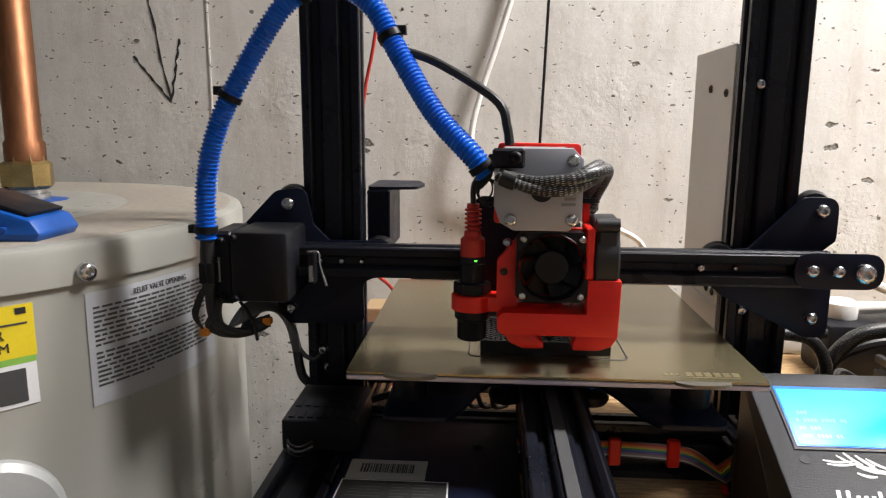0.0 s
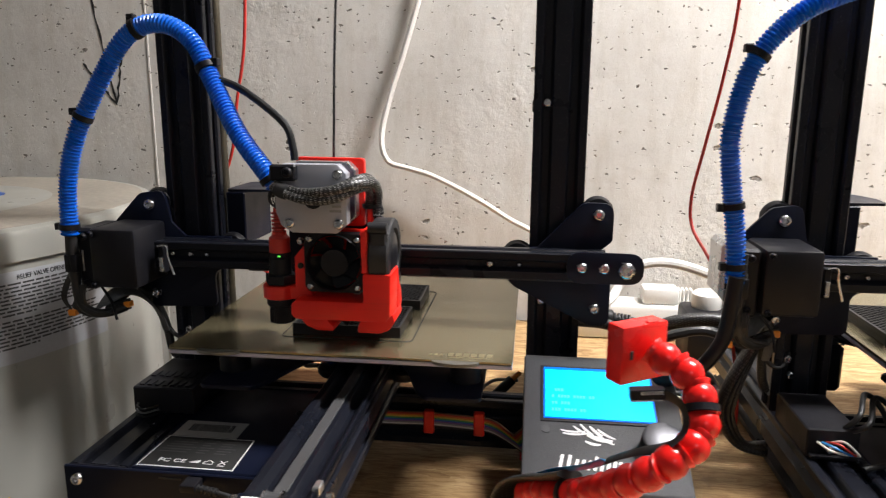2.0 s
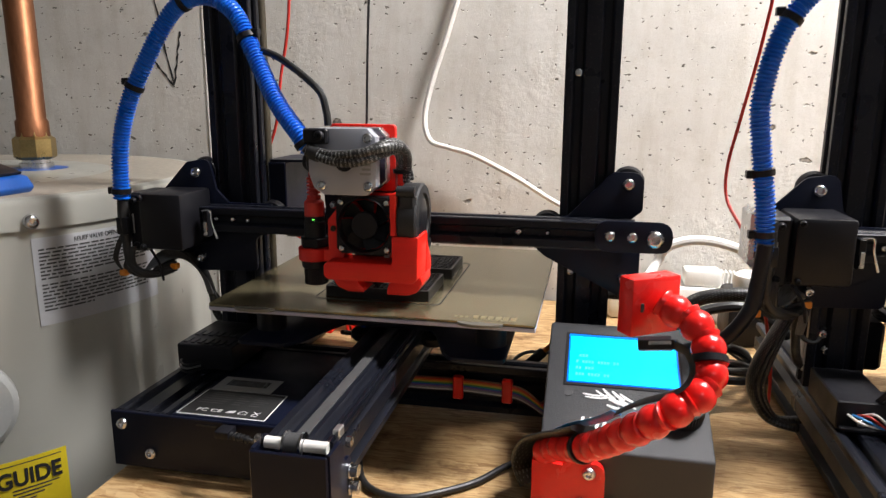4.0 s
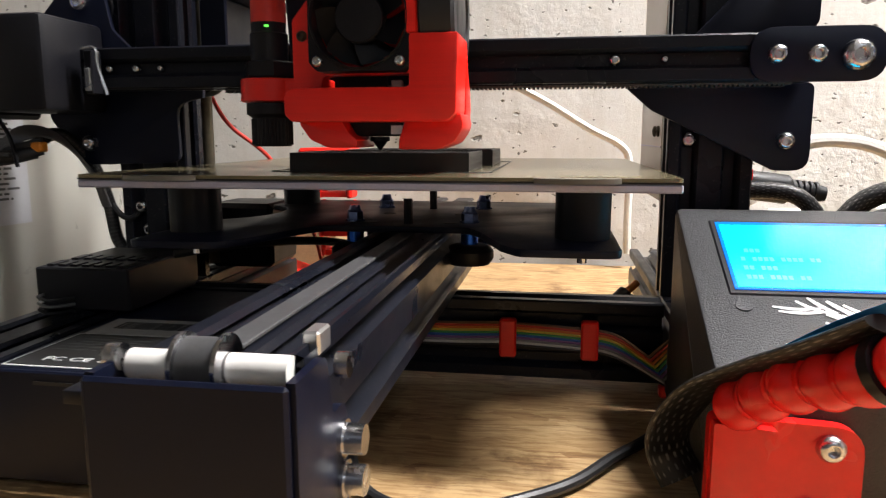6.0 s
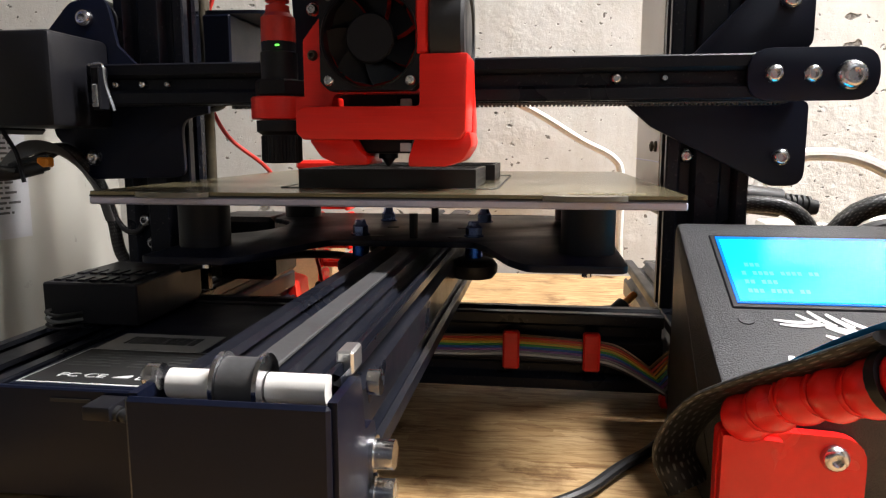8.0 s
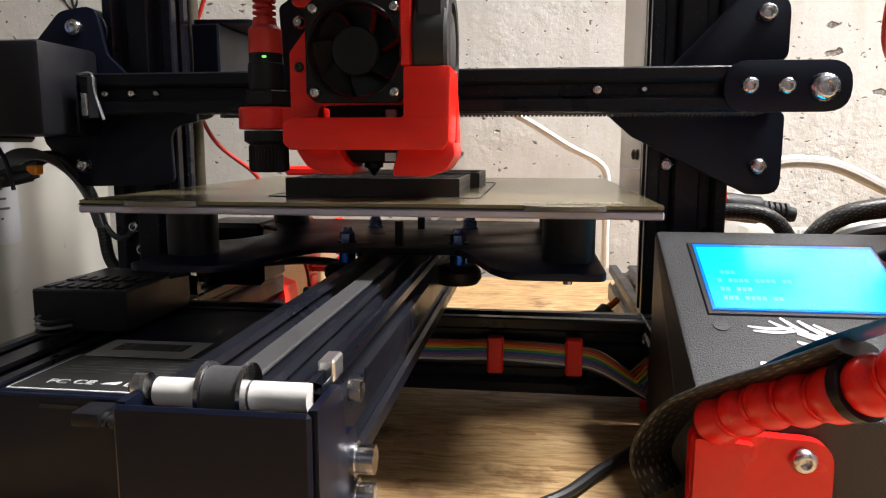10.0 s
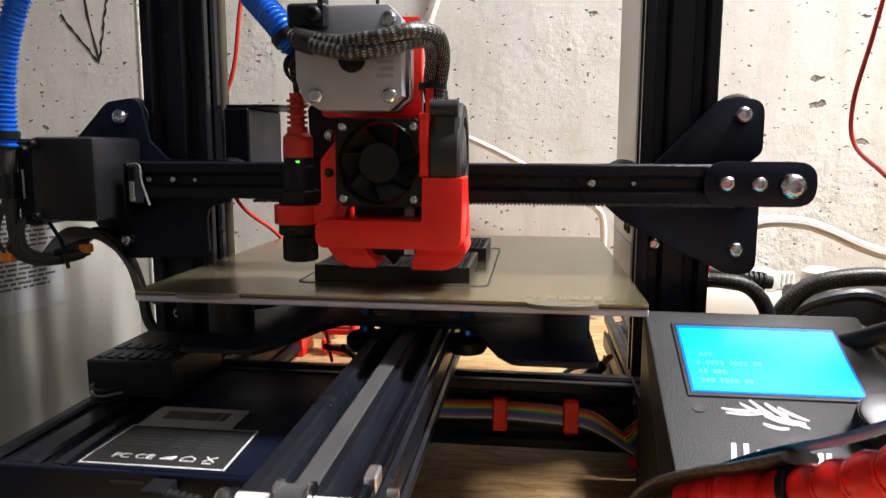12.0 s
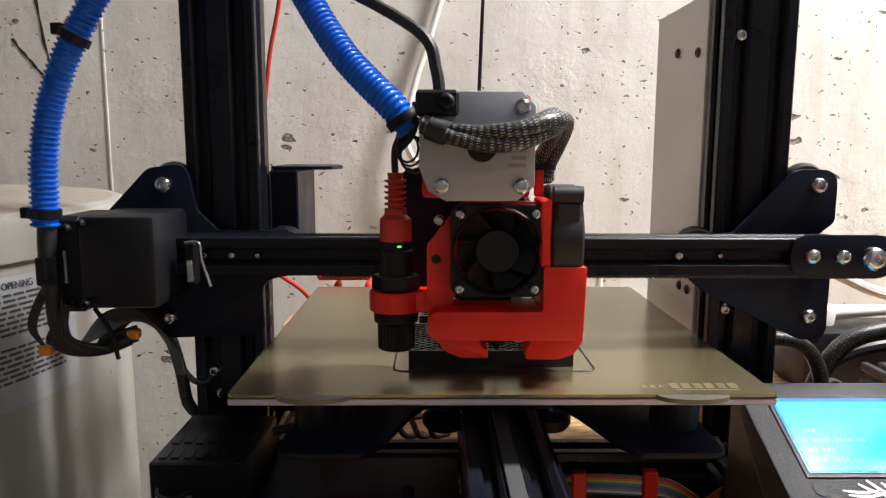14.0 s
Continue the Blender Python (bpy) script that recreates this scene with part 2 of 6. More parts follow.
def osb_board():
    m, nt, b = tree("oriented_strand_board")
    v0 = coords(nt)
    warp = node(nt, "ShaderNodeTexNoise", Scale=22.0, Detail=5.0, Roughness=0.65)
    nt.links.new(v0, warp.inputs["Vector"])
    mv = node(nt, "ShaderNodeVectorMath")
    mv.operation = "MULTIPLY_ADD"
    mv.inputs[1].default_value = (0.010, 0.010, 0.0)
    nt.links.new(warp.outputs["Color"], mv.inputs[0])
    nt.links.new(v0, mv.inputs[2])

    def strands(turn, scale, seed):
        mp = nt.nodes.new("ShaderNodeMapping")
        mp.inputs["Scale"].default_value = (0.75, 3.1, 1)
        mp.inputs["Rotation"].default_value = (0, 0, turn)
        mp.inputs["Location"].default_value = (seed, seed * 0.7, 0)
        nt.links.new(mv.outputs[0], mp.inputs[0])
        vo = node(nt, "ShaderNodeTexVoronoi", Scale=scale)
        nt.links.new(mp.outputs[0], vo.inputs["Vector"])
        sep = nt.nodes.new("ShaderNodeSeparateColor")
        nt.links.new(vo.outputs["Color"], sep.inputs[0])
        mg = nt.nodes.new("ShaderNodeMapping")
        mg.inputs["Scale"].default_value = (30, 300, 14)
        mg.inputs["Rotation"].default_value = (0, 0, turn)
        nt.links.new(mv.outputs[0], mg.inputs[0])
        return sep, noise_tex(nt, mg.outputs[0], 1.6, 4)

    def blend(fac, a, c, mode="MIX"):
        n = nt.nodes.new("ShaderNodeMix")
        n.data_type, n.blend_type = "RGBA", mode
        if isinstance(fac, float):
            n.inputs["Factor"].default_value = fac
        else:
            nt.links.new(fac, n.inputs["Factor"])
        nt.links.new(a, n.inputs["A"])
        nt.links.new(c, n.inputs["B"])
        return n.outputs["Result"]

    tones = [(0.0, (0.38, 0.225, 0.095)), (0.14, (0.47, 0.300, 0.137)), (0.6, (0.515, 0.342, 0.162)), (1.0, (0.58, 0.40, 0.205))]
    lines = [(0.36, (0.55, 0.44, 0.33)), (0.56, (1, 1, 1))]
    layers = []
    for turn, scale, seed in ((0.75, 40.0, 0.0), (-0.95, 46.0, 3.1), (1.75, 50.0, 5.7)):
        sep, grain = strands(turn, scale, seed)
        layers.append((blend(0.85, ramp(nt, sep.outputs[0], tones), ramp(nt, grain, lines), "MULTIPLY"), sep))
    pick1 = ramp(nt, layers[0][1].outputs[2], [(0.55, grey(0)), (0.56, grey(1))])
    pick2 = ramp(nt, layers[1][1].outputs[2], [(0.66, grey(0)), (0.67, grey(1))])
    flakes = blend(pick2, blend(pick1, layers[0][0], layers[1][0]), layers[2][0])
    sep = layers[0][1]
    dark = noise_tex(nt, mv.outputs[0], 26, 6, 0.65)
    mix = nt.nodes.new("ShaderNodeMix")
    mix.data_type = "RGBA"
    mix.inputs["Factor"].default_value = 0.0
    nt.links.new(flakes, mix.inputs["A"])
    mix2 = nt.nodes.new("ShaderNodeMix")
    mix2.data_type, mix2.blend_type = "RGBA", "MULTIPLY"
    mix2.inputs["Factor"].default_value = 1.0
    nt.links.new(mix.outputs["Result"], mix2.inputs["A"])
    nt.links.new(ramp(nt, dark, [(0.27, (0.36, 0.26, 0.18)), (0.43, (1, 1, 1))]), mix2.inputs["B"])
    nt.links.new(mix2.outputs["Result"], b.inputs["Base Color"])
    b.inputs["Roughness"].default_value = 0.6
    bump(nt, b, sep.outputs[1], 0.4, 0.0012)
    return m


def enamel():
    m, nt, b = tree("grey_white_enamelled_steel")
    v = coords(nt)
    nt.links.new(ramp(nt, noise_tex(nt, v, 4, 5), [(0.3, (0.350, 0.348, 0.312)), (0.7, (0.430, 0.427, 0.384))]), b.inputs["Base Color"])
    nt.links.new(ramp(nt, noise_tex(nt, v, 30, 5), [(0.3, grey(0.26)), (0.7, grey(0.38))]), b.inputs["Roughness"])
    bump(nt, b, noise_tex(nt, v, 10, 2), 0.2, 0.003)
    return m


def braid(name, strand, lo, hi):
    m, nt, b = tree(name)
    tc = nt.nodes.new("ShaderNodeTexCoord")
    sep = nt.nodes.new("ShaderNodeSeparateXYZ")
    nt.links.new(tc.outputs["UV"], sep.inputs[0])

    def wave(sign):
        a = node(nt, "ShaderNodeMath")
        a.operation = "MULTIPLY_ADD"
        a.inputs[1].default_value = sign
        nt.links.new(sep.outputs[0], a.inputs[0])
        nt.links.new(sep.outputs[1], a.inputs[2])
        s = node(nt, "ShaderNodeMath")
        s.operation = "PINGPONG"
        s.inputs[1].default_value = 0.5
        nt.links.new(a.outputs[0], s.inputs[0])
        return s.outputs[0]

    mul = node(nt, "ShaderNodeMath")
    mul.operation = "MULTIPLY"
    nt.links.new(wave(1.0), mul.inputs[0])
    nt.links.new(wave(-1.0), mul.inputs[1])
    worn = node(nt, "ShaderNodeMath")
    worn.operation = "MULTIPLY"
    nt.links.new(mul.outputs[0], worn.inputs[0])
    nt.links.new(ramp(nt, noise_tex(nt, coords(nt), 330, 3), [(0.35, grey(0.45)), (0.6, grey(1.0))]), worn.inputs[1])
    mul = worn
    nt.links.new(ramp(nt, mul.outputs[0], [(0.0, grey(0.005)), (lo, grey(0.008)), (hi, grey(strand))]), b.inputs["Base Color"])
    b.inputs["Roughness"].default_value = 0.38
    bump(nt, b, mul.outputs[0], 0.6, 0.0006)
    return m


def glowing(name, colour, strength):
    m, nt, b = tree(name)
    b.inputs["Base Color"].default_value = (*colour, 1)
    b.inputs["Emission Color"].default_value = (*colour, 1)
    b.inputs["Emission Strength"].default_value = strength
    b.inputs["Roughness"].default_value = 0.2
    return m


PEI, WALL, OSB, ENAMEL = pei_sheet(), concrete_wall(), osb_board(), enamel()
BRAID = braid("black_and_grey_braided_sleeve", 0.42, 0.085, 0.125)
SLEEVE = braid("black_braided_sleeve", 0.11, 0.075, 0.135)
BLUE_ANODISED = surface("blue_anodised_spacer", (0.02, 0.12, 0.60), 0.3, 0.8, 0.1)
COVER_GREY = surface("grey_white_cover_plastic", (0.44, 0.45, 0.44), 0.4, 0.0, 0.06)
SCREEN = glowing("lit_blue_lcd", (0.0, 0.62, 1.0), 1.05)
SCREEN_DARK = glowing("blue_lcd_border", (0.0, 0.16, 0.75), 0.6)
SCREEN_TEXT = glowing("pale_lcd_text", (0.06, 0.69, 1.0), 1.0)
LED_GREEN = glowing("green_led", (0.15, 1.0, 0.1), 1.5)
TUBE_GLOW = glowing("lit_lamp_diffuser", (1.0, 0.93, 0.82), 4.0)

# ---- builders ----
ORIGIN = [Vector((0, 0, 0))]


def bm_new():
    return bmesh.new()


def box(bm, x0, x1, y0, y1, z0, z1, bevel=0.0, seg=1):
    """An upright box, with bevelled edges."""
    r = bmesh.ops.create_cube(bm, size=1)
    vs = r["verts"]
    for v in vs:
        v.co = Vector(((x0 + x1) / 2 + v.co.x * (x1 - x0), (y0 + y1) / 2 + v.co.y * (y1 - y0), (z0 + z1) / 2 + v.co.z * (z1 - z0)))
    if bevel:
        es = list({e for v in vs for e in v.link_edges})
        bmesh.ops.bevel(bm, geom=es, offset=bevel, segments=seg, affect="EDGES", profile=0.5)
    return bm


def cyl(bm, p0, p1, r0, r1=None, seg=20):
    """A round bar from p0 to p1."""
    p0, p1 = Vector(p0), Vector(p1)
    d = p1 - p0
    m = Matrix.Translation((p0 + p1) / 2) @ d.to_track_quat("Z", "Y").to_matrix().to_4x4()
    bmesh.ops.create_cone(bm, cap_ends=True, segments=seg, radius1=r0, radius2=r0 if r1 is None else r1, depth=d.length, matrix=m)
    return bm


def ball(bm, c, r, u=16, v=10, squash=(1, 1, 1)):
    m = Matrix.Translation(c) @ Matrix.Diagonal((*squash, 1))
    bmesh.ops.create_uvsphere(bm, u_segments=u, v_segments=v, radius=r, matrix=m)
    return bm


def lathe(bm, base, axis, profile, seg=24):
    """Rings of (distance along the axis, radius) turned about an axis from base."""
    base, axis = Vector(base), Vector(axis).normalized()
    q = axis.to_track_quat("Z", "Y").to_matrix()
    rings = []
    for d, r in profile:
        rings.append([bm.verts.new(base + axis * d + q @ Vector((r * math.cos(2 * math.pi * i / seg), r * math.sin(2 * math.pi * i / seg), 0))) for i in range(seg)])
    for a, c in zip(rings, rings[1:]):
        for i in range(seg):
            bm.faces.new((a[i], a[(i + 1) % seg], c[(i + 1) % seg], c[i]))
    bm.faces.new(rings[0][::-1])
    bm.faces.new(rings[-1])
    return bm


def prism(bm, outline, axis, a, c, bevel=0.0):
    """An outline in the two other axes, in order x, y, z, pulled along an axis from a to c."""
    def put(u, w, k):
        return {"x": (k, u, w), "y": (u, k, w), "z": (u, w, k)}[axis]

    lo = [bm.verts.new(put(u, w, a)) for u, w in outline]
    hi = [bm.verts.new(put(u, w, c)) for u, w in outline]
    n = len(outline)
    faces = [bm.faces.new(lo), bm.faces.new(hi[::-1])]
    for i in range(n):
        faces.append(bm.faces.new((lo[i], hi[i], hi[(i + 1) % n], lo[(i + 1) % n])))
    bmesh.ops.recalc_face_normals(bm, faces=faces)
    if bevel:
        es = [e for f in faces[:2] for e in f.edges]
        bmesh.ops.bevel(bm, geom=es, offset=bevel, segments=2, affect="EDGES", profile=0.5)
    return bm


def rounded(points, radii, seg=5):
    """An outline whose corners are rounded by the radii."""
    out, n = [], len(points)
    if not isinstance(radii, (list, tuple)):
        radii = [radii] * n
    for i in range(n):
        p, a, c = Vector(points[i]), Vector(points[i - 1]), Vector(points[(i + 1) % n])
        r = radii[i]
        if r <= 0:
            out.append(tuple(p))
            continue
        u, w = (a - p).normalized(), (c - p).normalized()
        ang = u.angle(w)
        d = min(r / math.tan(ang / 2), (a - p).length * 0.49, (c - p).length * 0.49)
        s, e = p + u * d, p + w * d
        for k in range(seg + 1):
            t = k / seg
            out.append(tuple(s * (1 - t) ** 2 + p * 2 * t * (1 - t) + e * t * t))
    return out


def slot_outline(w, h):
    """Cross-section of a slotted aluminium profile, w by h, centred on 0."""
    pts = []
    slot = [(-0.0046, 0), (-0.0031, 0.0016), (-0.0052, 0.0018), (-0.0052, 0.0030), (-0.0026, 0.0058), (0.0026, 0.0058), (0.0052, 0.0030), (0.0052, 0.0018), (0.0031, 0.0016), (0.0046, 0)]

    def side(length, place):
        n = round(length / 0.02)
        pts.append(place(-length / 2 + 0.0008, 0))
        for k in range(n):
            c = -length / 2 + 0.01 + 0.02 * k
            pts.extend(place(c + u, d) for u, d in slot)
        pts.append(place(length / 2 - 0.0008, 0))

    side(w, lambda u, d: (u, -h / 2 + d))
    side(h, lambda u, d: (w / 2 - d, u))
    side(w, lambda u, d: (-u, h / 2 - d))
    side(h, lambda u, d: (-w / 2 + d, -u))
    return pts


def profile_bar(bm, axis, u, w, width, height, a, c):
    return prism(bm, [(u + p, w + q) for p, q in slot_outline(width, height)], axis, a, c)


def glide(points, n=12):
    """A smooth line through the points."""
    p = [Vector(q) for q in points]
    p = [p[0] * 2 - p[1]] + p + [p[-1] * 2 - p[-2]]
    out = []
    for i in range(1, len(p) - 2):
        for k in range(n):
            t = k / n
            out.append(0.5 * (2 * p[i] + (p[i + 1] - p[i - 1]) * t + (2 * p[i - 1] - 5 * p[i] + 4 * p[i + 1] - p[i + 2]) * t * t + (3 * p[i] - p[i - 1] - 3 * p[i + 1] + p[i + 2]) * t ** 3))
    out.append(p[-2])
    return out


def even(line, step):
    """The same line in steps of one length."""
    out, left = [line[0].copy()], step
    for a, c in zip(line, line[1:]):
        d = (c - a).length
        at = left
        while at <= d and d > 0:
            out.append(a.lerp(c, at / d))
            at += step
        left = at - d
    return out


def sweep(bm, line, radius, seg=12, flat=1.0, uv=0.0, up=(0, 0, 1)):
    """A tube along a line; radius is a number or a function of the step; flat squeezes it; uv gives braid its pitch."""
    rings, layer = [], (bm.loops.layers.uv.verify() if uv else None)
    side = None
    for i, p in enumerate(line):
        t = (line[min(i + 1, len(line) - 1)] - line[max(i - 1, 0)]).normalized()
        if side is None:
            side = t.cross(Vector(up))
            if side.length < 1e-3:
                side = t.cross(Vector((1, 0, 0)))
        side = (side - t * side.dot(t)).normalized()
        nrm = side.cross(t)
        r = radius(i) if callable(radius) else radius
        rings.append([bm.verts.new(p + side * (r * math.cos(2 * math.pi * k / seg)) + nrm * (r * flat * math.sin(2 * math.pi * k / seg))) for k in range(seg)])
    dist = 0
    for j, (a, c) in enumerate(zip(rings, rings[1:])):
        d2 = dist + (line[j + 1] - line[j]).length
        for k in range(seg):
            f = bm.faces.new((a[k], a[(k + 1) % seg], c[(k + 1) % seg], c[k]))
            f.smooth = True
            if uv:
                for loop, (s, q) in zip(f.loops, ((k, dist), (k + 1, dist), (k + 1, d2), (k, d2))):
                    loop[layer].uv = (s / seg * 18, q / uv * 0.8)
        dist = d2
    bm.faces.new(rings[0][::-1])
    bm.faces.new(rings[-1])
    return bm


def mesh_of(name, bm, material, smooth=35):
    bmesh.ops.translate(bm, verts=bm.verts, vec=-ORIGIN[0])
    me = bpy.data.meshes.new(name)
    bm.to_mesh(me)
    bm.free()
    me.materials.append(material)
    if smooth:
        me.shade_smooth()
        me.set_sharp_from_angle(angle=radians(smooth))
    return me


def part(name, bm, material, parent, label="", smooth=35):
    ob = new(name, mesh_of(name, bm, material, smooth))
    ob.parent = parent
    if label:
        tagged(ob, label)
    return ob


def thing(name, base, label, category, group="", kind=""):
    """An empty at the base of a thing; parts made after it are placed in the world and hang under it."""
    ob = new(name)
    ob.location = base
    ORIGIN[0] = Vector(base)
    return tagged(ob, label, category, group, kind)


def solid(name, bm, material, base, label, category, group="", kind="", smooth=35):
    """A thing of one mesh."""
    ORIGIN[0] = Vector(base)
    ob = new(name, mesh_of(name, bm, material, smooth))
    ob.location = base
    return tagged(ob, label, category, group, kind)


def screw(parent, x, y, z, r=0.0035, name="screw", material=None, axis=(0, -1, 0), length=0.003):
    """A button-head hex screw that stands on a face and looks along an axis."""
    bm = bm_new()
    lathe(bm, (x, y, z), axis, [(0, r), (length * 0.45, r), (length * 0.85, r * 0.82), (length, r * 0.6), (length, r * 0.45), (length * 0.4, r * 0.42)], 16)
    return part(name, bm, material or STEEL, parent)


def cable(name, points, r, material, label, category="cable", group="", n=12, seg=10, uv=0.0, flat=1.0):
    bm = sweep(bm_new(), even(glide(points, n), max(r * 1.2, 0.003)), r, seg, flat, uv)
    return solid(name, bm, material, points[0], label, category, group)


def lettering(name, text, size, matrix, material, parent, squeeze=1.0, weight=0.0):
    """Flat letters in the built-in font."""
    cu = bpy.data.curves.new(name, "FONT")
    cu.body, cu.size, cu.extrude, cu.align_x, cu.offset = text, size, 0.00015, "CENTER", weight
    tmp = bpy.data.objects.new(name, cu)
    me = bpy.data.meshes.new_from_object(tmp)
    bpy.data.objects.remove(tmp)
    me.transform(Matrix.Translation(-ORIGIN[0]) @ matrix @ Matrix.Diagonal((squeeze, 1, 1, 1)))
    me.materials.clear()
    me.materials.append(material)
    ob = new(name, me)
    ob.parent = parent
    return ob

# ---- setting ----
WALL_TURN = 2.0


def setting():
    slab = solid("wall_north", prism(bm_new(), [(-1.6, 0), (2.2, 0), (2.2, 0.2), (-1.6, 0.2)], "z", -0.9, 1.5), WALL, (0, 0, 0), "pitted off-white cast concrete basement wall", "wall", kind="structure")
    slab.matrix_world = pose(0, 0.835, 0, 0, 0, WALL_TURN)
    for name, outline in (("wall_west", [(-1.7, -2.6), (-1.6, -2.6), (-1.6, 1.0), (-1.7, 1.0)]), ("wall_east", [(2.1, -2.6), (2.2, -2.6), (2.2, 1.0), (2.1, 1.0)]), ("wall_south", [(-1.7, -2.7), (2.2, -2.7), (2.2, -2.6), (-1.7, -2.6)])):
        solid(name, prism(bm_new(), outline, "z", -0.9, 1.5), PLASTER, (0, 0, 0), "plain painted basement wall", "wall", kind="structure")
    solid("floor", box(bm_new(), -1.7, 2.2, -2.7, 1.1, -1.0, -0.9), CONCRETE_FLOOR, (0, 0, -0.9), "bare grey concrete basement floor", "floor", kind="structure")
    solid("ceiling", box(bm_new(), -1.7, 2.2, -2.7, 1.1, 1.5, 1.6), PLASTER, (0, 0, 1.5), "plain painted basement ceiling", "ceiling", kind="structure")
    # the seam between two form boards
    seam = solid("trim", box(bm_new(), -0.3265, -0.3240, -0.0012, 0.001, -0.1, 0.9, 0.0005), WALL, (0, 0, 0), "raised form-board seam in the concrete wall", "trim", kind="structure")
    seam.matrix_world = pose(0, 0.835, 0, 0, 0, WALL_TURN)


def on_wall(x, z, off=0.0):
    """A place on the face of the concrete wall, off metres in front of it."""
    s = math.tan(radians(WALL_TURN))
    return Vector((x, 0.835 + x * s - off, z))


def wall_marks():
    """Charcoal strokes: two meeting at a point and one long one down to it."""
    t = thing("wall_mark", on_wall(-0.37, 0.27), "hand-drawn dark charcoal arrow on the concrete wall", "marking")
    for a, c in (((-0.4140, 0.3225), (-0.3725, 0.2700)), ((-0.4020, 0.44), (-0.3735, 0.272)), ((-0.3590, 0.3420), (-0.3720, 0.272))):
        p, q = on_wall(*a, 0.0005), on_wall(*c, 0.0005)
        line = [p.lerp(q, k / 14) + Vector((random.uniform(-0.0012, 0.0012), 0, 0)) for k in range(15)]
        part("stroke", sweep(bm_new(), line, lambda i: 0.0012 + 0.0006 * math.sin(i * 2.1), 6, 0.3, up=(0, 1, 0)), INK_AND_HOLE_BLACK, t)


def workbench():
    t = thing("workbench", (0.3, 0.3, -0.018), "bare oriented strand board bench top", "table")
    part("bench_top", box(bm_new(), -0.128, 1.6, -0.02, 0.826, -0.018, 0, 0.001), OSB, t)
    for x, y in ((-0.07, 0.04), (1.52, 0.04), (-0.07, 0.76), (1.52, 0.76)):
        part("leg", box(bm_new(), x - 0.04, x + 0.04, y - 0.02, y + 0.02, -0.9, -0.018, 0.002), BEIGE_CARD, t)
    part("front_rail", box(bm_new(), -0.11, 1.56, 0.0, 0.038, -0.108, -0.0185, 0.002), BEIGE_CARD, t)


HX, HY, HR = -0.455, 0.53, 0.25


def heater_point(angle, z, off=0.0):
    """A place on the tank's side; 0 degrees looks at the camera (towards -y), more turns to +x."""
    a = radians(angle)
    return Vector((HX + (HR + off) * math.sin(a), HY - (HR + off) * math.cos(a), z))


def bent_patch(a0, a1, z0, z1, off, thick=0.0004, n=12):
    """A thin patch on the tank's side, between two angles and heights."""
    bm = bm_new()
    grid = []
    for k in range(n + 1):
        a = a0 + (a1 - a0) * k / n
        grid.append([bm.verts.new(heater_point(a, z, o)) for z, o in ((z0, off), (z1, off), (z1, off + thick), (z0, off + thick))])
    for p, q in zip(grid, grid[1:]):
        for i in range(4):
            bm.faces.new((p[i], p[(i + 1) % 4], q[(i + 1) % 4], q[i]))
    bm.faces.new(grid[0])
    bm.faces.new(grid[-1][::-1])
    bmesh.ops.recalc_face_normals(bm, faces=bm.faces)
    return bm


def patch_matrix(angle, z, off):
    p = heater_point(angle, z, off)
    return Matrix.Translation(p) @ Matrix.Rotation(radians(angle), 4, "Z") @ Matrix.Rotation(radians(90), 4, "X")


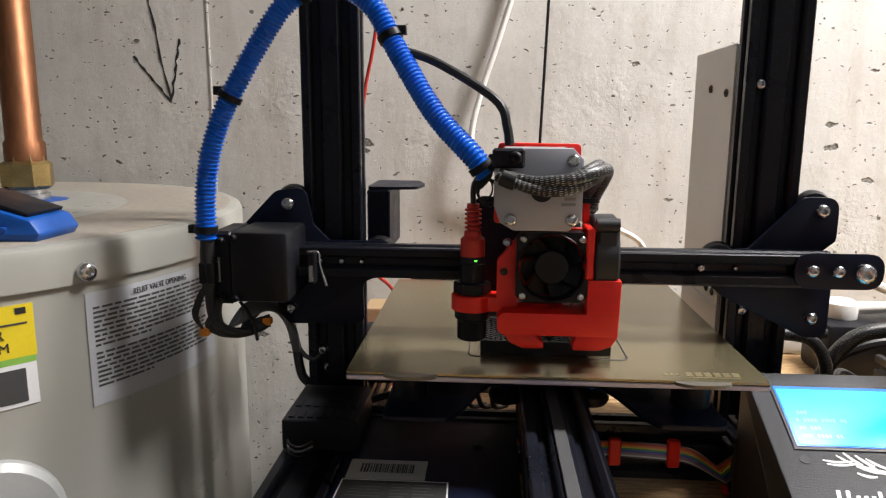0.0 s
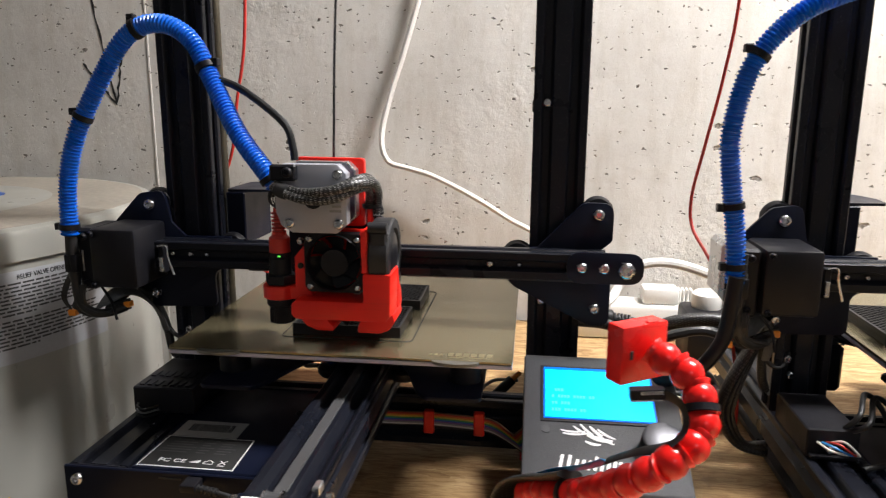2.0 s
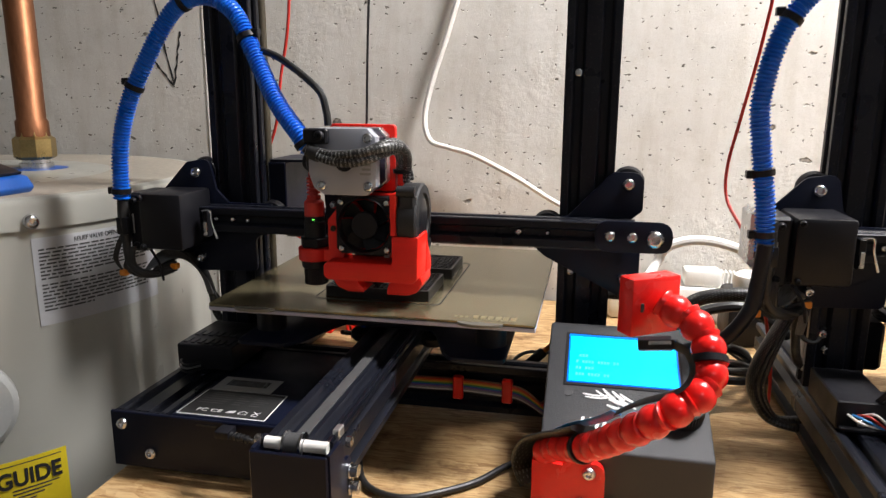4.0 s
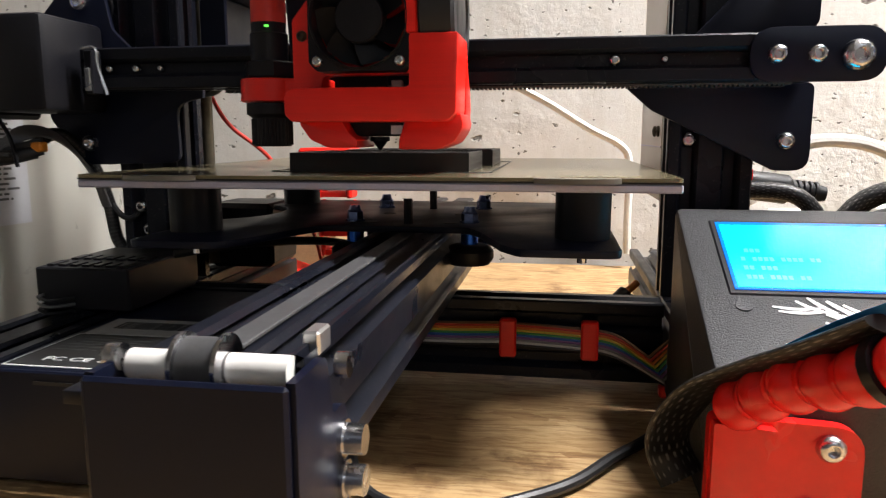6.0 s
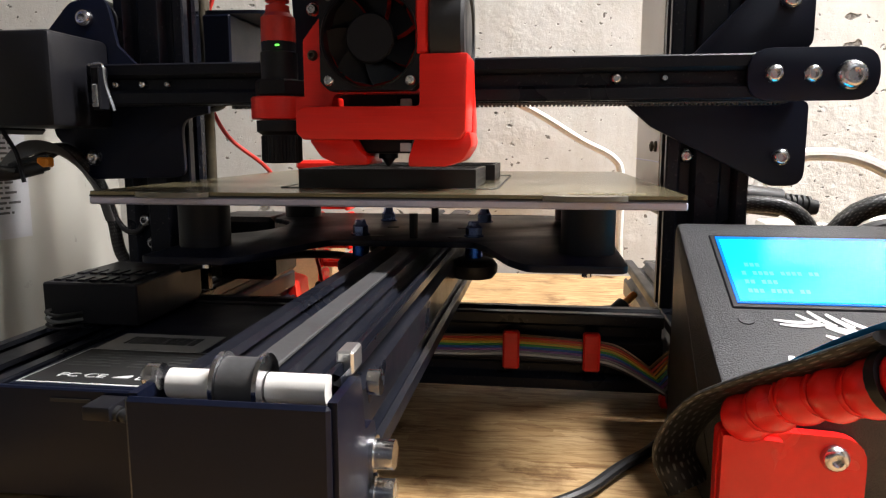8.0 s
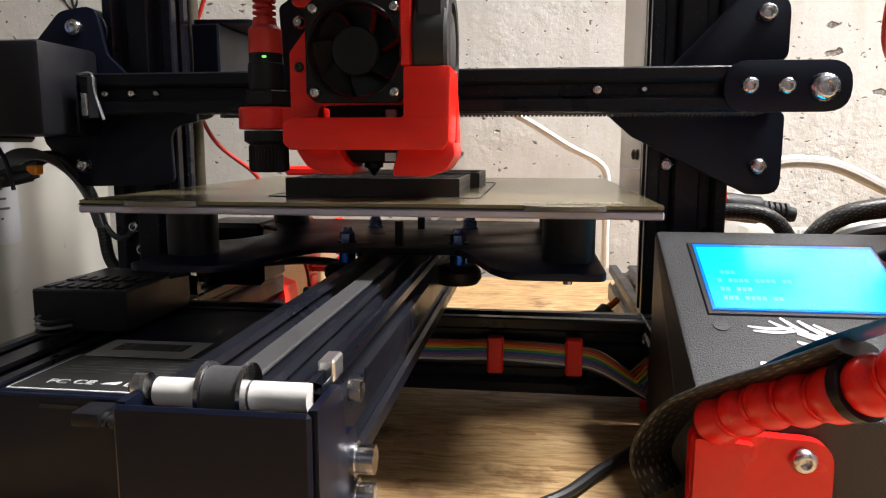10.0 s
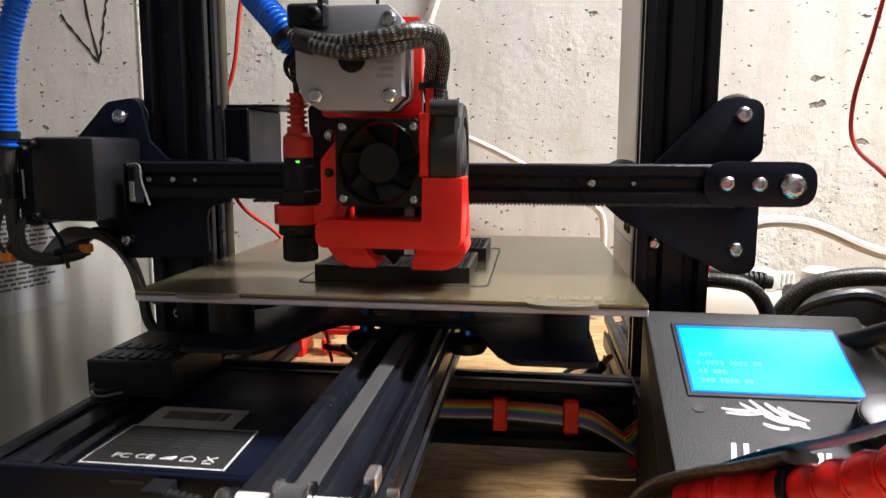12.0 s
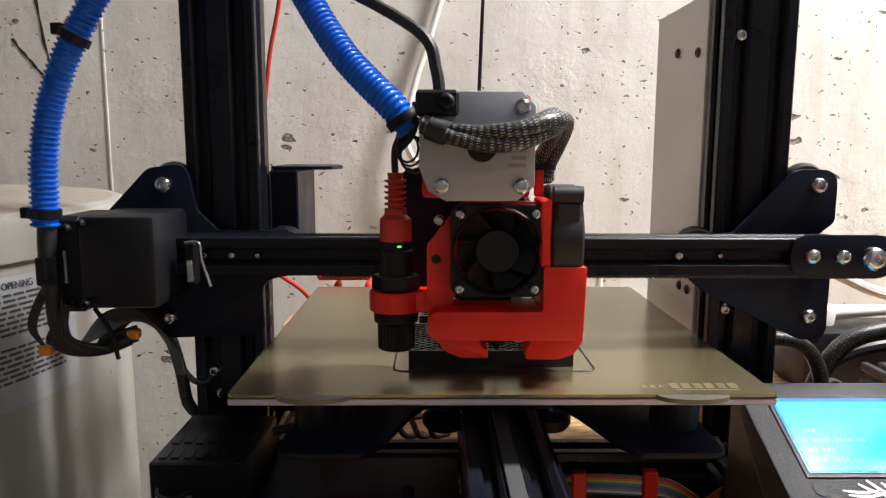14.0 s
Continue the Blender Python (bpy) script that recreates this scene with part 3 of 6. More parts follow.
def water_heater():
    t = thing("water_heater", (HX, HY, -0.9), "grey-white enamelled cylindrical water heater beside the bench", "water heater")
    body = lathe(bm_new(), (HX, HY, -0.9), (0, 0, 1), [(0, HR - 0.02), (0.02, HR - 0.003), (1.055, HR - 0.003), (1.0555, HR - 0.0035)], 96)
    part("tank_body", body, ENAMEL, t)
    lid = part("tank_lid", lathe(bm_new(), (HX, HY, 0.1545), (0, 0, 1), [(0, HR), (0.019, HR), (0.0232, HR - 0.0016), (0.0252, HR - 0.0052), (0.0254, HR - 0.012)], 96), ENAMEL, t, "grey enamelled lid with a rounded rim")
    part("lid_top", lathe(bm_new(), (HX, HY, 0.1756), (0, 0, 1), [(0, HR - 0.010), (0.0044, HR - 0.010), (0.0052, HR - 0.016), (0.0044, HR - 0.06), (0.0039, 0.01)], 96), LID, lid, "pale cream dusty lid top")
    scr = heater_point(58.8, 0.1613)
    way = heater_point(58.8, 0.1613, 0.1) - scr
    screw(t, *scr, 0.0062, "lid_screw", STEEL, way, 0.005)
    # information label
    la = part("info_label", bent_patch(58.6, 85.0, 0.0745, 0.1470, -0.0028), LABEL_WHITE, t, "pale paper label with small print")
    lettering("heading", "RELIEF VALVE OPENING", 0.0056, patch_matrix(71.5, 0.1405, -0.0021), INK_AND_HOLE_BLACK, la, 0.80)
    for k in range(17):
        z = 0.1365 - 0.0030 * k - (0.0022 if k > 8 else 0)
        a = 59.6
        end = random.uniform(81.6, 83.6) if k not in (8, 16) else 69
        while a < end:
            w = random.uniform(0.7, 2.4)
            part("text_bar", bent_patch(a, min(a + w, end), z, z + 0.0014, -0.0023, 0.0002, 2), DIM_INK, la)
            a += w + 0.35
    # yellow rating label and white block under it
    ya = part("rating_label", bent_patch(36, 51.8, 0.1172, 0.1480, -0.0028), LABEL_YELLOW, t, "yellow rating label")
    lettering("heading", "OR", 0.0082, patch_matrix(46.8, 0.1290, -0.0021), INK_AND_HOLE_BLACK, ya, 0.95)
    lettering("heading", "OM", 0.0080, patch_matrix(47.2, 0.1212, -0.0021), INK_AND_HOLE_BLACK, ya, 0.95)
    part("print_bar", bent_patch(49.6, 50.9, 0.1425, 0.1462, -0.0023, 0.0002, 3), INK_AND_HOLE_BLACK, ya)
    part("print_bar", bent_patch(44, 50.9, 0.1365, 0.1376, -0.0023, 0.0002, 4), DIM_INK, ya)
    part("green_band", bent_patch(36, 51.6, 0.1133, 0.1171, -0.0028, 0.0004, 8), LABEL_GREEN, t)
    wa = part("white_label", bent_patch(36, 51.6, 0.0880, 0.1132, -0.0028, 0.0004, 8), WHITE_INK, t)
    part("print_block", bent_patch(41, 50.2, 0.0905, 0.1105, -0.0023, 0.0002, 6), DIM_INK, wa)
    # energy label low on the side
    ga = part("guide_label", bent_patch(38, 60.4, -0.16, -0.0335, -0.0028), LABEL_YELLOW, t, "large yellow energy label")
    lettering("heading", "GUIDE", 0.0195, patch_matrix(53.6, -0.0560, -0.0021), INK_AND_HOLE_BLACK, ga, 0.84, 0.0006)
    part("print_line", bent_patch(42, 59.4, -0.0376, -0.0368, -0.0023, 0.0002, 8), DIM_INK, ga)
    for k in range(4):
        part("print_line", bent_patch(50.5, 58.6 - 1.4 * k, -0.0605 - 0.0032 * k, -0.0593 - 0.0032 * k, -0.0023, 0.0002, 8), DIM_INK, ga)
    # round cover low on the side
    c = heater_point(44.2, 0.020, -0.004)
    w = (heater_point(44.2, 0.020, 0.1) - c).normalized()
    cov = part("access_cover", lathe(bm_new(), c, w, [(0, 0.040), (0.006, 0.040), (0.010, 0.036), (0.011, 0.012), (0.011, 0.004)], 40), COVER_GREY, t, "round white plastic cover")
    part("cover_ring", lathe(bm_new(), c + w * 0.0112, w, [(0, 0.018), (0.004, 0.018), (0.004, 0.013)], 32), BLACK_PLASTIC, cov)
    # brass drain cock
    d = heater_point(40, -0.075, 0)
    part("drain_cock", lathe(bm_new(), d, w, [(0, 0.012), (0.02, 0.012), (0.022, 0.017), (0.034, 0.017), (0.036, 0.011), (0.055, 0.011)], 24), BRASS, t, "dull brass drain cock")
    # top fittings
    top = Vector((-0.407, 0.60, 0.178))
    part("dust_ring", lathe(bm_new(), top, (0, 0, 1), [(0, 0.034), (0.0016, 0.034), (0.002, 0.030), (0.002, 0.002)], 40), BLUE_PLASTIC, t, "flat blue ring round the pipe")
    part("nipple", lathe(bm_new(), top, (0, 0, 1), [(0, 0.017), (0.008, 0.017), (0.008, 0.014), (0.016, 0.014)], 28), STEEL, t)
    part("union_nut", lathe(bm_new(), top + Vector((0, 0, 0.012)), (0, 0, 1), [(0, 0.018), (0.003, 0.021), (0.022, 0.021), (0.025, 0.017), (0.030, 0.0165)], 8), BRASS, t, "brass hexagonal union nut", 20)


def copper_pipe():
    bm = bm_new()
    lathe(bm, (-0.407, 0.60, 0.212), (0.0, 0.0, 1), [(0, 0.0165), (0.018, 0.0165), (0.021, 0.0145), (1.28, 0.0145)], 32)
    solid("water_pipe", bm, COPPER, (-0.407, 0.60, 0.212), "tall vertical copper pipe rising from the water heater", "pipe")


def hand_tool():
    t = thing("hand_tool", (-0.32, 0.411, 0.179), "blue plastic tool with black edge lying on the water heater", "tool")
    side = rounded([(-0.40, 0.1800), (-0.264, 0.1800), (-0.2605, 0.185), (-0.2665, 0.1935), (-0.300, 0.2030), (-0.40, 0.224)], [0.004, 0.004, 0.003, 0.004, 0.02, 0.006])
    grip = part("grip", prism(bm_new(), side, "y", 0.390, 0.432, 0.003), BLUE_PLASTIC, t)
    slope = [(-0.40, 0.2243), (-0.300, 0.2034), (-0.2700, 0.1950), (-0.2690, 0.1970), (-0.300, 0.2065), (-0.40, 0.2275)]
    part("edge_strip", prism(bm_new(), slope, "y", 0.3935, 0.4285, 0.0006), BLACK_PLASTIC, t, "black rubber strip along the sloping edge")
    for x0, x1, z in ((-0.335, -0.298, 0.1945), (-0.325, -0.283, 0.1870)):
        slot = [(x0, z), (x1, z - 0.002), (x1 + 0.004, z + 0.0022), (x0, z + 0.0050)]
        part("grip_rib", prism(bm_new(), rounded(slot, 0.001, 3), "y", 0.3872, 0.3898, 0.0004), BLUE_PLASTIC, grip)


def ceiling_light():
    t = thing("ceiling_light", (0.74, 0.50, 1.16), "plain white batten light hung over the bench, lit", "light")
    part("housing", box(bm_new(), 0.47, 1.01, 0.40, 0.60, 1.175, 1.205, 0.004), WHITE_PLASTIC, t)
    part("diffuser", box(bm_new(), 0.49, 0.99, 0.42, 0.58, 1.155, 1.1745, 0.002), TUBE_GLOW, t)
    for x in (0.54, 0.94):
        part("hanger", cyl(bm_new(), (x, 0.50, 1.205), (x, 0.50, 1.5), 0.002, seg=8), STEEL, t)


setting()
wall_marks()
workbench()
water_heater()
copper_pipe()
hand_tool()
ceiling_light()

# ---- printers ----
CX = 0.0385          # middle of the printer
UPL, UPR = -0.108, 0.185   # middles of the uprights
GZ = 0.1600          # middle height of the horizontal bar


def carcass(base, label, bed_front):
    """Frame, gantry and bed: all that both printers share."""
    p = thing("printer", (CX, 0.42, 0), label, "3d printer", "desktop printers")
    for x, front in ((UPL, 0.333), (UPR, 0.449)):
        rail = part("base_rail", profile_bar(bm_new(), "y", x, 0.026, 0.04, 0.04, front, 0.640), BLACK_METAL, p, "black slotted aluminium base rail")
        part("end_cap", box(bm_new(), x - 0.0202, x + 0.0202, front - 0.003, front - 0.0002, 0.0058, 0.0462, 0.001), BLACK_PLASTIC, rail)
        for y in (front + 0.027, 0.62):
            part("foot", lathe(bm_new(), (x, y, 0.0058), (0, 0, -1), [(0, 0.012), (0.0045, 0.012), (0.0058, 0.010)], 20), BLACK_RUBBER, rail)
    part("crossbeam", profile_bar(bm_new(), "x", 0.475, 0.026, 0.02, 0.04, UPL + 0.0202, UPR - 0.0202), BLACK_METAL, p, "black slotted crossbeam")
    part("bed_rail", profile_bar(bm_new(), "y", 0.0425, 0.0635, 0.04, 0.0325, 0.252, 0.660), BLACK_METAL, p, "black slotted rail under the bed")
    part("belt", box(bm_new(), 0.0385, 0.0455, 0.246, 0.45, 0.0802, 0.0814, 0.0003), BELT, p, "grey rubber toothed belt")
    for x in (UPL, UPR):
        up = part("upright", profile_bar(bm_new(), "z", x, 0.491, 0.04, 0.02, 0.0465, 0.52), BLACK_METAL, p, "black slotted aluminium upright")
        screw(up, x - 0.010 + (0 if x > 0 else 0.004), 0.4845, 0.2765 if x > 0 else 0.075, 0.0036)
        screw(up, x - 0.010, 0.4845, 0.1245 if x > 0 else 0.088, 0.0036)
    part("top_bar", profile_bar(bm_new(), "x", 0.491, 0.5302, 0.02, 0.02, UPL - 0.02, UPR + 0.02), BLACK_METAL, p)
    # horizontal bar and its plates
    bar = part("gantry_bar", profile_bar(bm_new(), "x", 0.4585, GZ, 0.02, 0.02, -0.128, 0.2205), BLACK_METAL, p, "black slotted horizontal bar")
    for x, r in ((-0.111, 0.0022), (-0.0965, 0.0022), (-0.083, 0.0018), (0.1365, 0.0026), (0.158, 0.0018)):
        screw(bar, x, 0.4535, GZ, r, length=0.002)
    tooth = bm_new()
    for k in range(130):
        box(tooth, -0.05 + 0.002 * k, -0.0489 + 0.002 * k, 0.4535, 0.4595, 0.1478, 0.1486)
    box(tooth, -0.05, 0.212, 0.4535, 0.4595, 0.1486, 0.1494)
    part("gantry_belt", tooth, BELT, bar, "toothed rubber belt under the bar", 0)
    right = part("gantry_plate", prism(bm_new(), rounded([(0.142, 0.150), (0.142, 0.168), (0.171, 0.170), (0.2035, 0.2045), (0.2262, 0.2045), (0.2262, 0.176), (0.217, 0.1685), (0.217, 0.1515), (0.2262, 0.150), (0.2262, 0.1105), (0.211, 0.1105), (0.155, 0.1385)], [0, 0, 0.004, 0.010, 0.009, 0.006, 0.002, 0.002, 0.004, 0.010, 0.008, 0.01]), "y", 0.4688, 0.4718, 0.0004), BLACK_SHEET, p, "black sheet-steel gantry plate")
    screw(right, 0.2152, 0.4688, 0.1957, 0.0046, length=0.0042)
    screw(right, 0.2150, 0.4688, 0.1240, 0.0042, length=0.004)
    for x, z in ((0.2152, 0.1957), (0.215, 0.124), (0.156, 0.160)):
        part("roller", lathe(bm_new(), (x, 0.4795, z), (0, 1, 0), [(0, 0.008), (0.0005, 0.0105), (0.004, 0.0122), (0.0065, 0.0122), (0.0102, 0.0105), (0.0106, 0.006)], 24), BLACK_PLASTIC, right, "black grooved roller")
    left = part("gantry_plate", prism(bm_new(), rounded([(-0.170, 0.178), (-0.1445, 0.2045), (-0.124, 0.2075), (-0.119, 0.182), (-0.108, 0.171), (-0.070, 0.171), (-0.070, 0.1465), (-0.0855, 0.1435), (-0.0845, 0.113), (-0.139, 0.1115), (-0.158, 0.135)], [0.003, 0.009, 0.008, 0.004, 0.004, 0, 0, 0.010, 0.006, 0.010, 0.006]), "y", 0.4688, 0.4718, 0.0004), BLACK_SHEET, p, "black sheet-steel gantry plate")
    screw(left, -0.1357, 0.4688, 0.1957, 0.0046, length=0.0042)
    screw(left, -0.1358, 0.4688, 0.1232, 0.0042, length=0.004)
    for x, z in ((-0.1357, 0.1957), (-0.1358, 0.1232), (-0.0755, 0.160)):
        part("roller", lathe(bm_new(), (x, 0.4795, z), (0, 1, 0), [(0, 0.008), (0.0005, 0.0105), (0.004, 0.0122), (0.0065, 0.0122), (0.0102, 0.0105), (0.0106, 0.006)], 24), BLACK_PLASTIC, left, "black grooved roller")
    ten = part("belt_tensioner", prism(bm_new(), rounded([(0.1920, 0.1490), (0.2465, 0.1490), (0.2465, 0.1718), (0.1920, 0.1718)], 0.0105), "y", 0.4462, 0.4482, 0.0003), BLACK_SHEET, p, "black belt tensioner plate")
    screw(ten, 0.2030, 0.4462, GZ + 0.0006, 0.0040)
    screw(ten, 0.2188, 0.4462, GZ + 0.0004, 0.0040)
    screw(ten, 0.2345, 0.4462, GZ - 0.0005, 0.0066, "tensioner_bolt", STEEL, (0, -1, 0), 0.005)
    # motor of the gantry, with its front cover and limit switch
    cov = part("motor_cover", box(bm_new(), -0.1605, -0.1235, 0.4215, 0.4685, 0.1385, 0.1835, 0.003, 2), BLACK_PLASTIC, p, "black gantry motor cover")
    for x, z in ((-0.157, 0.180), (-0.157, 0.1415)):
        screw(cov, x, 0.4205, z, 0.0022, "cover_screw", BLACK_PLASTIC)
    soc = part("motor_side", box(bm_new(), -0.1745, -0.1608, 0.428, 0.4665, 0.1355, 0.1825, 0.002), BLACK_PLASTIC, p, "black motor side with plug socket")
    for z in (0.1765, 0.1405):
        screw(soc, -0.1680, 0.428, z, 0.0028, "socket_screw", BLACK_PLASTIC)
    part("socket_label", box(bm_new(), -0.1705, -0.1690, 0.4272, 0.428, 0.150, 0.166, 0.0003), GREY_INK, soc)
    sw = part("limit_switch", box(bm_new(), -0.1162, -0.1115, 0.440, 0.4475, 0.147, 0.168, 0.0006), BLACK_PLASTIC, p, "limit switch with bare metal lever")
    part("terminal", box(bm_new(), -0.1152, -0.1122, 0.4385, 0.4398, 0.1485, 0.1595, 0.0003), ALU_RAW, sw)
    bm = bm_new()
    sweep(bm, glide([(-0.1155, 0.4385, 0.1685), (-0.1085, 0.4385, 0.1685), (-0.1075, 0.4385, 0.160), (-0.1035, 0.4385, 0.1465)], 4), 0.0008, 6)
    part("lever", bm, ALU_RAW, sw)
    # bracket behind the left upright
    br = part("bracket", box(bm_new(), -0.0875, -0.071, 0.502, 0.560, 0.158, 0.2025, 0.001), BLACK_SHEET, p, "black steel bracket with a drilled flange")
    part("flange", prism(bm_new(), rounded([(-0.0875, 0.502), (-0.052, 0.505), (-0.048, 0.53), (-0.055, 0.558), (-0.0875, 0.560)], 0.006), "z", 0.2027, 0.2047), BLACK_SHEET, br)
    part("lead_screw", lathe(bm_new(), (-0.0955, 0.520, 0.05), (0, 0, 1), [(0, 0.004), (0.45, 0.004)], 14), DULL_STEEL, p, "dull bronze lead screw")
    part("lift_motor", box(bm_new(), -0.101, -0.059, 0.525, 0.567, 0.0465, 0.086, 0.003), BLACK_METAL, p)
    # bed
    b0, b1 = CX - 0.1180, CX + 0.1180
    f = bed_front
    bed = part("bed_plate", box(bm_new(), b0, b1, f + 0.0008, f + 0.236, 0.1062, 0.1094, 0.0006), BED_ALU, p, "pale aluminium bed plate")
    bm = bm_new()
    tab = []
    for c in (b0 + 0.037, b1 - 0.037):
        tab.append([(c + 0.0155 * math.cos(math.pi + a * math.pi / 10), f - 0.0065 * math.sin(a * math.pi / 10)) for a in range(11)])
    edge = [(b0, f + 0.236), (b0, f)] + tab[0] + tab[1] + [(b1, f), (b1, f + 0.236)]
    prism(bm, rounded(edge, [0.004, 0.003] + [0] * 22 + [0.003, 0.004]), "z", 0.1102, 0.1115)
    part("build_sheet", bm, PEI, bed, "gold-brown textured spring-steel build sheet")
    part("magnet_sheet", box(bm_new(), b0 + 0.0004, b1 - 0.0004, f + 0.0006, f + 0.2355, 0.10945, 0.11015), BLACK_RUBBER, bed)
    for c in (b0 + 0.037, b1 - 0.037):
        half = [(c + 0.0155 * math.cos(math.pi + a * math.pi / 10), f - 0.0005 - 0.0065 * math.sin(a * math.pi / 10)) for a in range(11)]
        part("sheet_tab", prism(bm_new(), half, "z", 0.1096, 0.11155), CLIP_CLEAR, bed, "bare finger tab of the sheet")
    # carriage below the bed
    y0 = f + 0.068
    quarter = [(0.034, -0.008), (0.0415, -0.023), (0.0525, -0.056), (0.060, -0.068), (0.098, -0.068), (0.098, 0.004)]
    bite = [(0.100 - 0.023 * math.sin(a * math.pi / 8), 0.0435 - 0.037 * math.cos(a * math.pi / 8)) for a in range(1, 8)]
    side = quarter + bite + [(0.098, 0.083), (0.098, 0.122), (0.036, 0.122)]
    pl = [(CX + u, y0 + v) for u, v in side] + [(CX - u, y0 + v) for u, v in reversed(side)]
    car = part("bed_carriage", prism(bm_new(), rounded(pl, 0.006, 3), "z", 0.0822, 0.0852, 0.0004), BLACK_SHEET, p, "black winged sheet-steel carriage below the bed")
    for sx in (-1, 1):
        for y in (y0 - 0.035, y0 + 0.098):
            part("bed_spacer", lathe(bm_new(), (CX + sx * 0.0845, y, 0.0854), (0, 0, 1), [(0, 0.0112), (0.0205, 0.0112)], 28), BLACK_PLASTIC, car, "black bed spacer")
            part("spacer_nut", lathe(bm_new(), (CX + sx * 0.0845, y, 0.082), (0, 0, -1), [(0, 0.004), (0.004, 0.004), (0.005, 0.002), (0.007, 0.002)], 8), STEEL, car)
        for y in (y0 + 0.010, y0 + 0.076):
            x = CX + 0.004 + sx * 0.0285
            part("wheel_bolt", lathe(bm_new(), (x, y, 0.0853), (0, 0, 1), [(0, 0.0048), (0.001, 0.0048), (0.001, 0.0040), (0.0045, 0.0040), (0.0055, 0.003), (0.0078, 0.0024)], 6), BLUED, car, "steel wheel bolt with blued nut", 20)
            part("wheel_spacer", lathe(bm_new(), (x, y, 0.0820), (0, 0, -1), [(0, 0.0042), (0.007, 0.0042)], 16), BLUE_ANODISED, car)
            part("wheel", lathe(bm_new(), (x, y, 0.0748), (0, 0, -1), [(0, 0.008), (0.0006, 0.0098), (0.003, 0.0118), (0.0065, 0.0118), (0.0094, 0.0098), (0.010, 0.006)], 24), BLACK_PLASTIC, car, "black carriage wheel")
    for u in (-0.0155, 0.0235):
        for v in (0.008, 0.046):
            # black disc on the plate, in place of a shaded hole
            part("plate_hole", lathe(bm_new(), (CX + u, y0 + v, 0.0852), (0, 0, 1), [(0, 0.0035), (0.0002, 0.0035), (0.0002, 0)], 16), INK_AND_HOLE_BLACK, car)
    for y in (y0 + 0.002, y0 + 0.072):
        part("cable_post", lathe(bm_new(), (CX + 0.004, y, 0.0853), (0, 0, 1), [(0, 0.0022), (0.012, 0.0022)], 10), BLACK_PLASTIC, car)
    return p


def electronics(p, open_box=False):
    """Control box in the left half of the base, with its fan housing and rating label."""
    cb = part("control_box", box(bm_new(), -0.0870, 0.0215, 0.334, 0.470, 0.008, 0.0450, 0.0008), BLACK_SHEET, p, "flat black steel control box")
    fp = part("front_cover", box(bm_new(), -0.1285, 0.0217, 0.3268, 0.3295, 0.0065, 0.0470, 0.0006), BLACK_SHEET, p, "black front cover")
    for x, z in ((-0.1190, 0.0385), (-0.099, 0.0185)):
        screw(fp, x, 0.3268, z, 0.0042, length=0.0035)
    # black strip on the cover for the shade in the slot
    part("card_slot", box(bm_new(), -0.0635, -0.0485, 0.3262, 0.3268, 0.0424, 0.0436), INK_AND_HOLE_BLACK, fp)
    usb = part("usb_plug", box(bm_new(), -0.0440, -0.0340, 0.3150, 0.3266, 0.0408, 0.0458, 0.0008, 2), BLACK_PLASTIC, p, "black plug with a ribbed boot in the front cover")
    ribs = [(0.0028 * i + d, r) for i in range(5) for d, r in ((0, 0.0026), (0.0016, 0.0026), (0.0017, 0.0017), (0.0027, 0.0017))]
    part("ribbed_boot", lathe(bm_new(), (-0.0342, 0.3190, 0.0425), (1, 0, -0.16), ribs, 18), BLACK_RUBBER, usb)
    part("plug_lead", sweep(bm_new(), glide([(-0.0205, 0.3190, 0.0403), (-0.008, 0.318, 0.036), (0.004, 0.312, 0.020), (0.014, 0.318, 0.003)], 8), 0.0015, 8), BLACK_RUBBER, usb)
    screw(cb, -0.004, 0.425, 0.045, 0.003, "top_screw", BLACK_PLASTIC, (0, 0, 1), 0.0015)
    bo = part("switch_box", box(bm_new(), -0.1275, -0.0940 if open_box else -0.080, 0.409, 0.470, 0.0468, 0.0665, 0.0008), BLACK_PLASTIC, p, "black printed box with raised lettering bars")
    if open_box:
        for a, c in (((-0.1030, 0.415, 0.064), (-0.082, 0.436, 0.082)), ((-0.1000, 0.412, 0.064), (-0.074, 0.440, 0.078))):
            part("box_wire", sweep(bm_new(), glide([a, ((a[0] + c[0]) / 2 - 0.004, a[1] - 0.006, c[2] - 0.004), c, (c[0] + 0.016, c[1] + 0.004, 0.066), (c[0] + 0.008, c[1] - 0.030, 0.050), (c[0] - 0.014, c[1] - 0.040, 0.046)], 8), 0.0019, 10), BLACK_RUBBER, bo)
        for k, m in enumerate((WHITE_CABLE, LEAD_BLUE, RED_WIRE, WHITE_CABLE)):
            part("core_wire", sweep(bm_new(), glide([(-0.121 + 0.003 * k, 0.4085, 0.058), (-0.116 + 0.003 * k, 0.401, 0.056 + 0.002 * k), (-0.107 + 0.003 * k, 0.400, 0.054), (-0.098, 0.404, 0.052)], 6), 0.0008, 8), m, bo)
        screw(bo, -0.113, 0.4088, 0.0525, 0.0030)
        part("terminal_block", box(bm_new(), -0.126, -0.096, 0.4045, 0.4088, 0.0472, 0.0500, 0.0006), BLACK_PLASTIC, bo)
    for k in range(0 if open_box else 7):
        x = -0.124 + 0.006 * k
        part("raised_bar", box(bm_new(), x, x + 0.0035, 0.413, 0.4235 - 0.001 * (k % 3), 0.0665, 0.0675), BLACK_PLASTIC, bo)
        part("raised_bar", box(bm_new(), x, x + 0.0038, 0.430 + 0.001 * (k % 2), 0.441, 0.0665, 0.0675), BLACK_PLASTIC, bo)
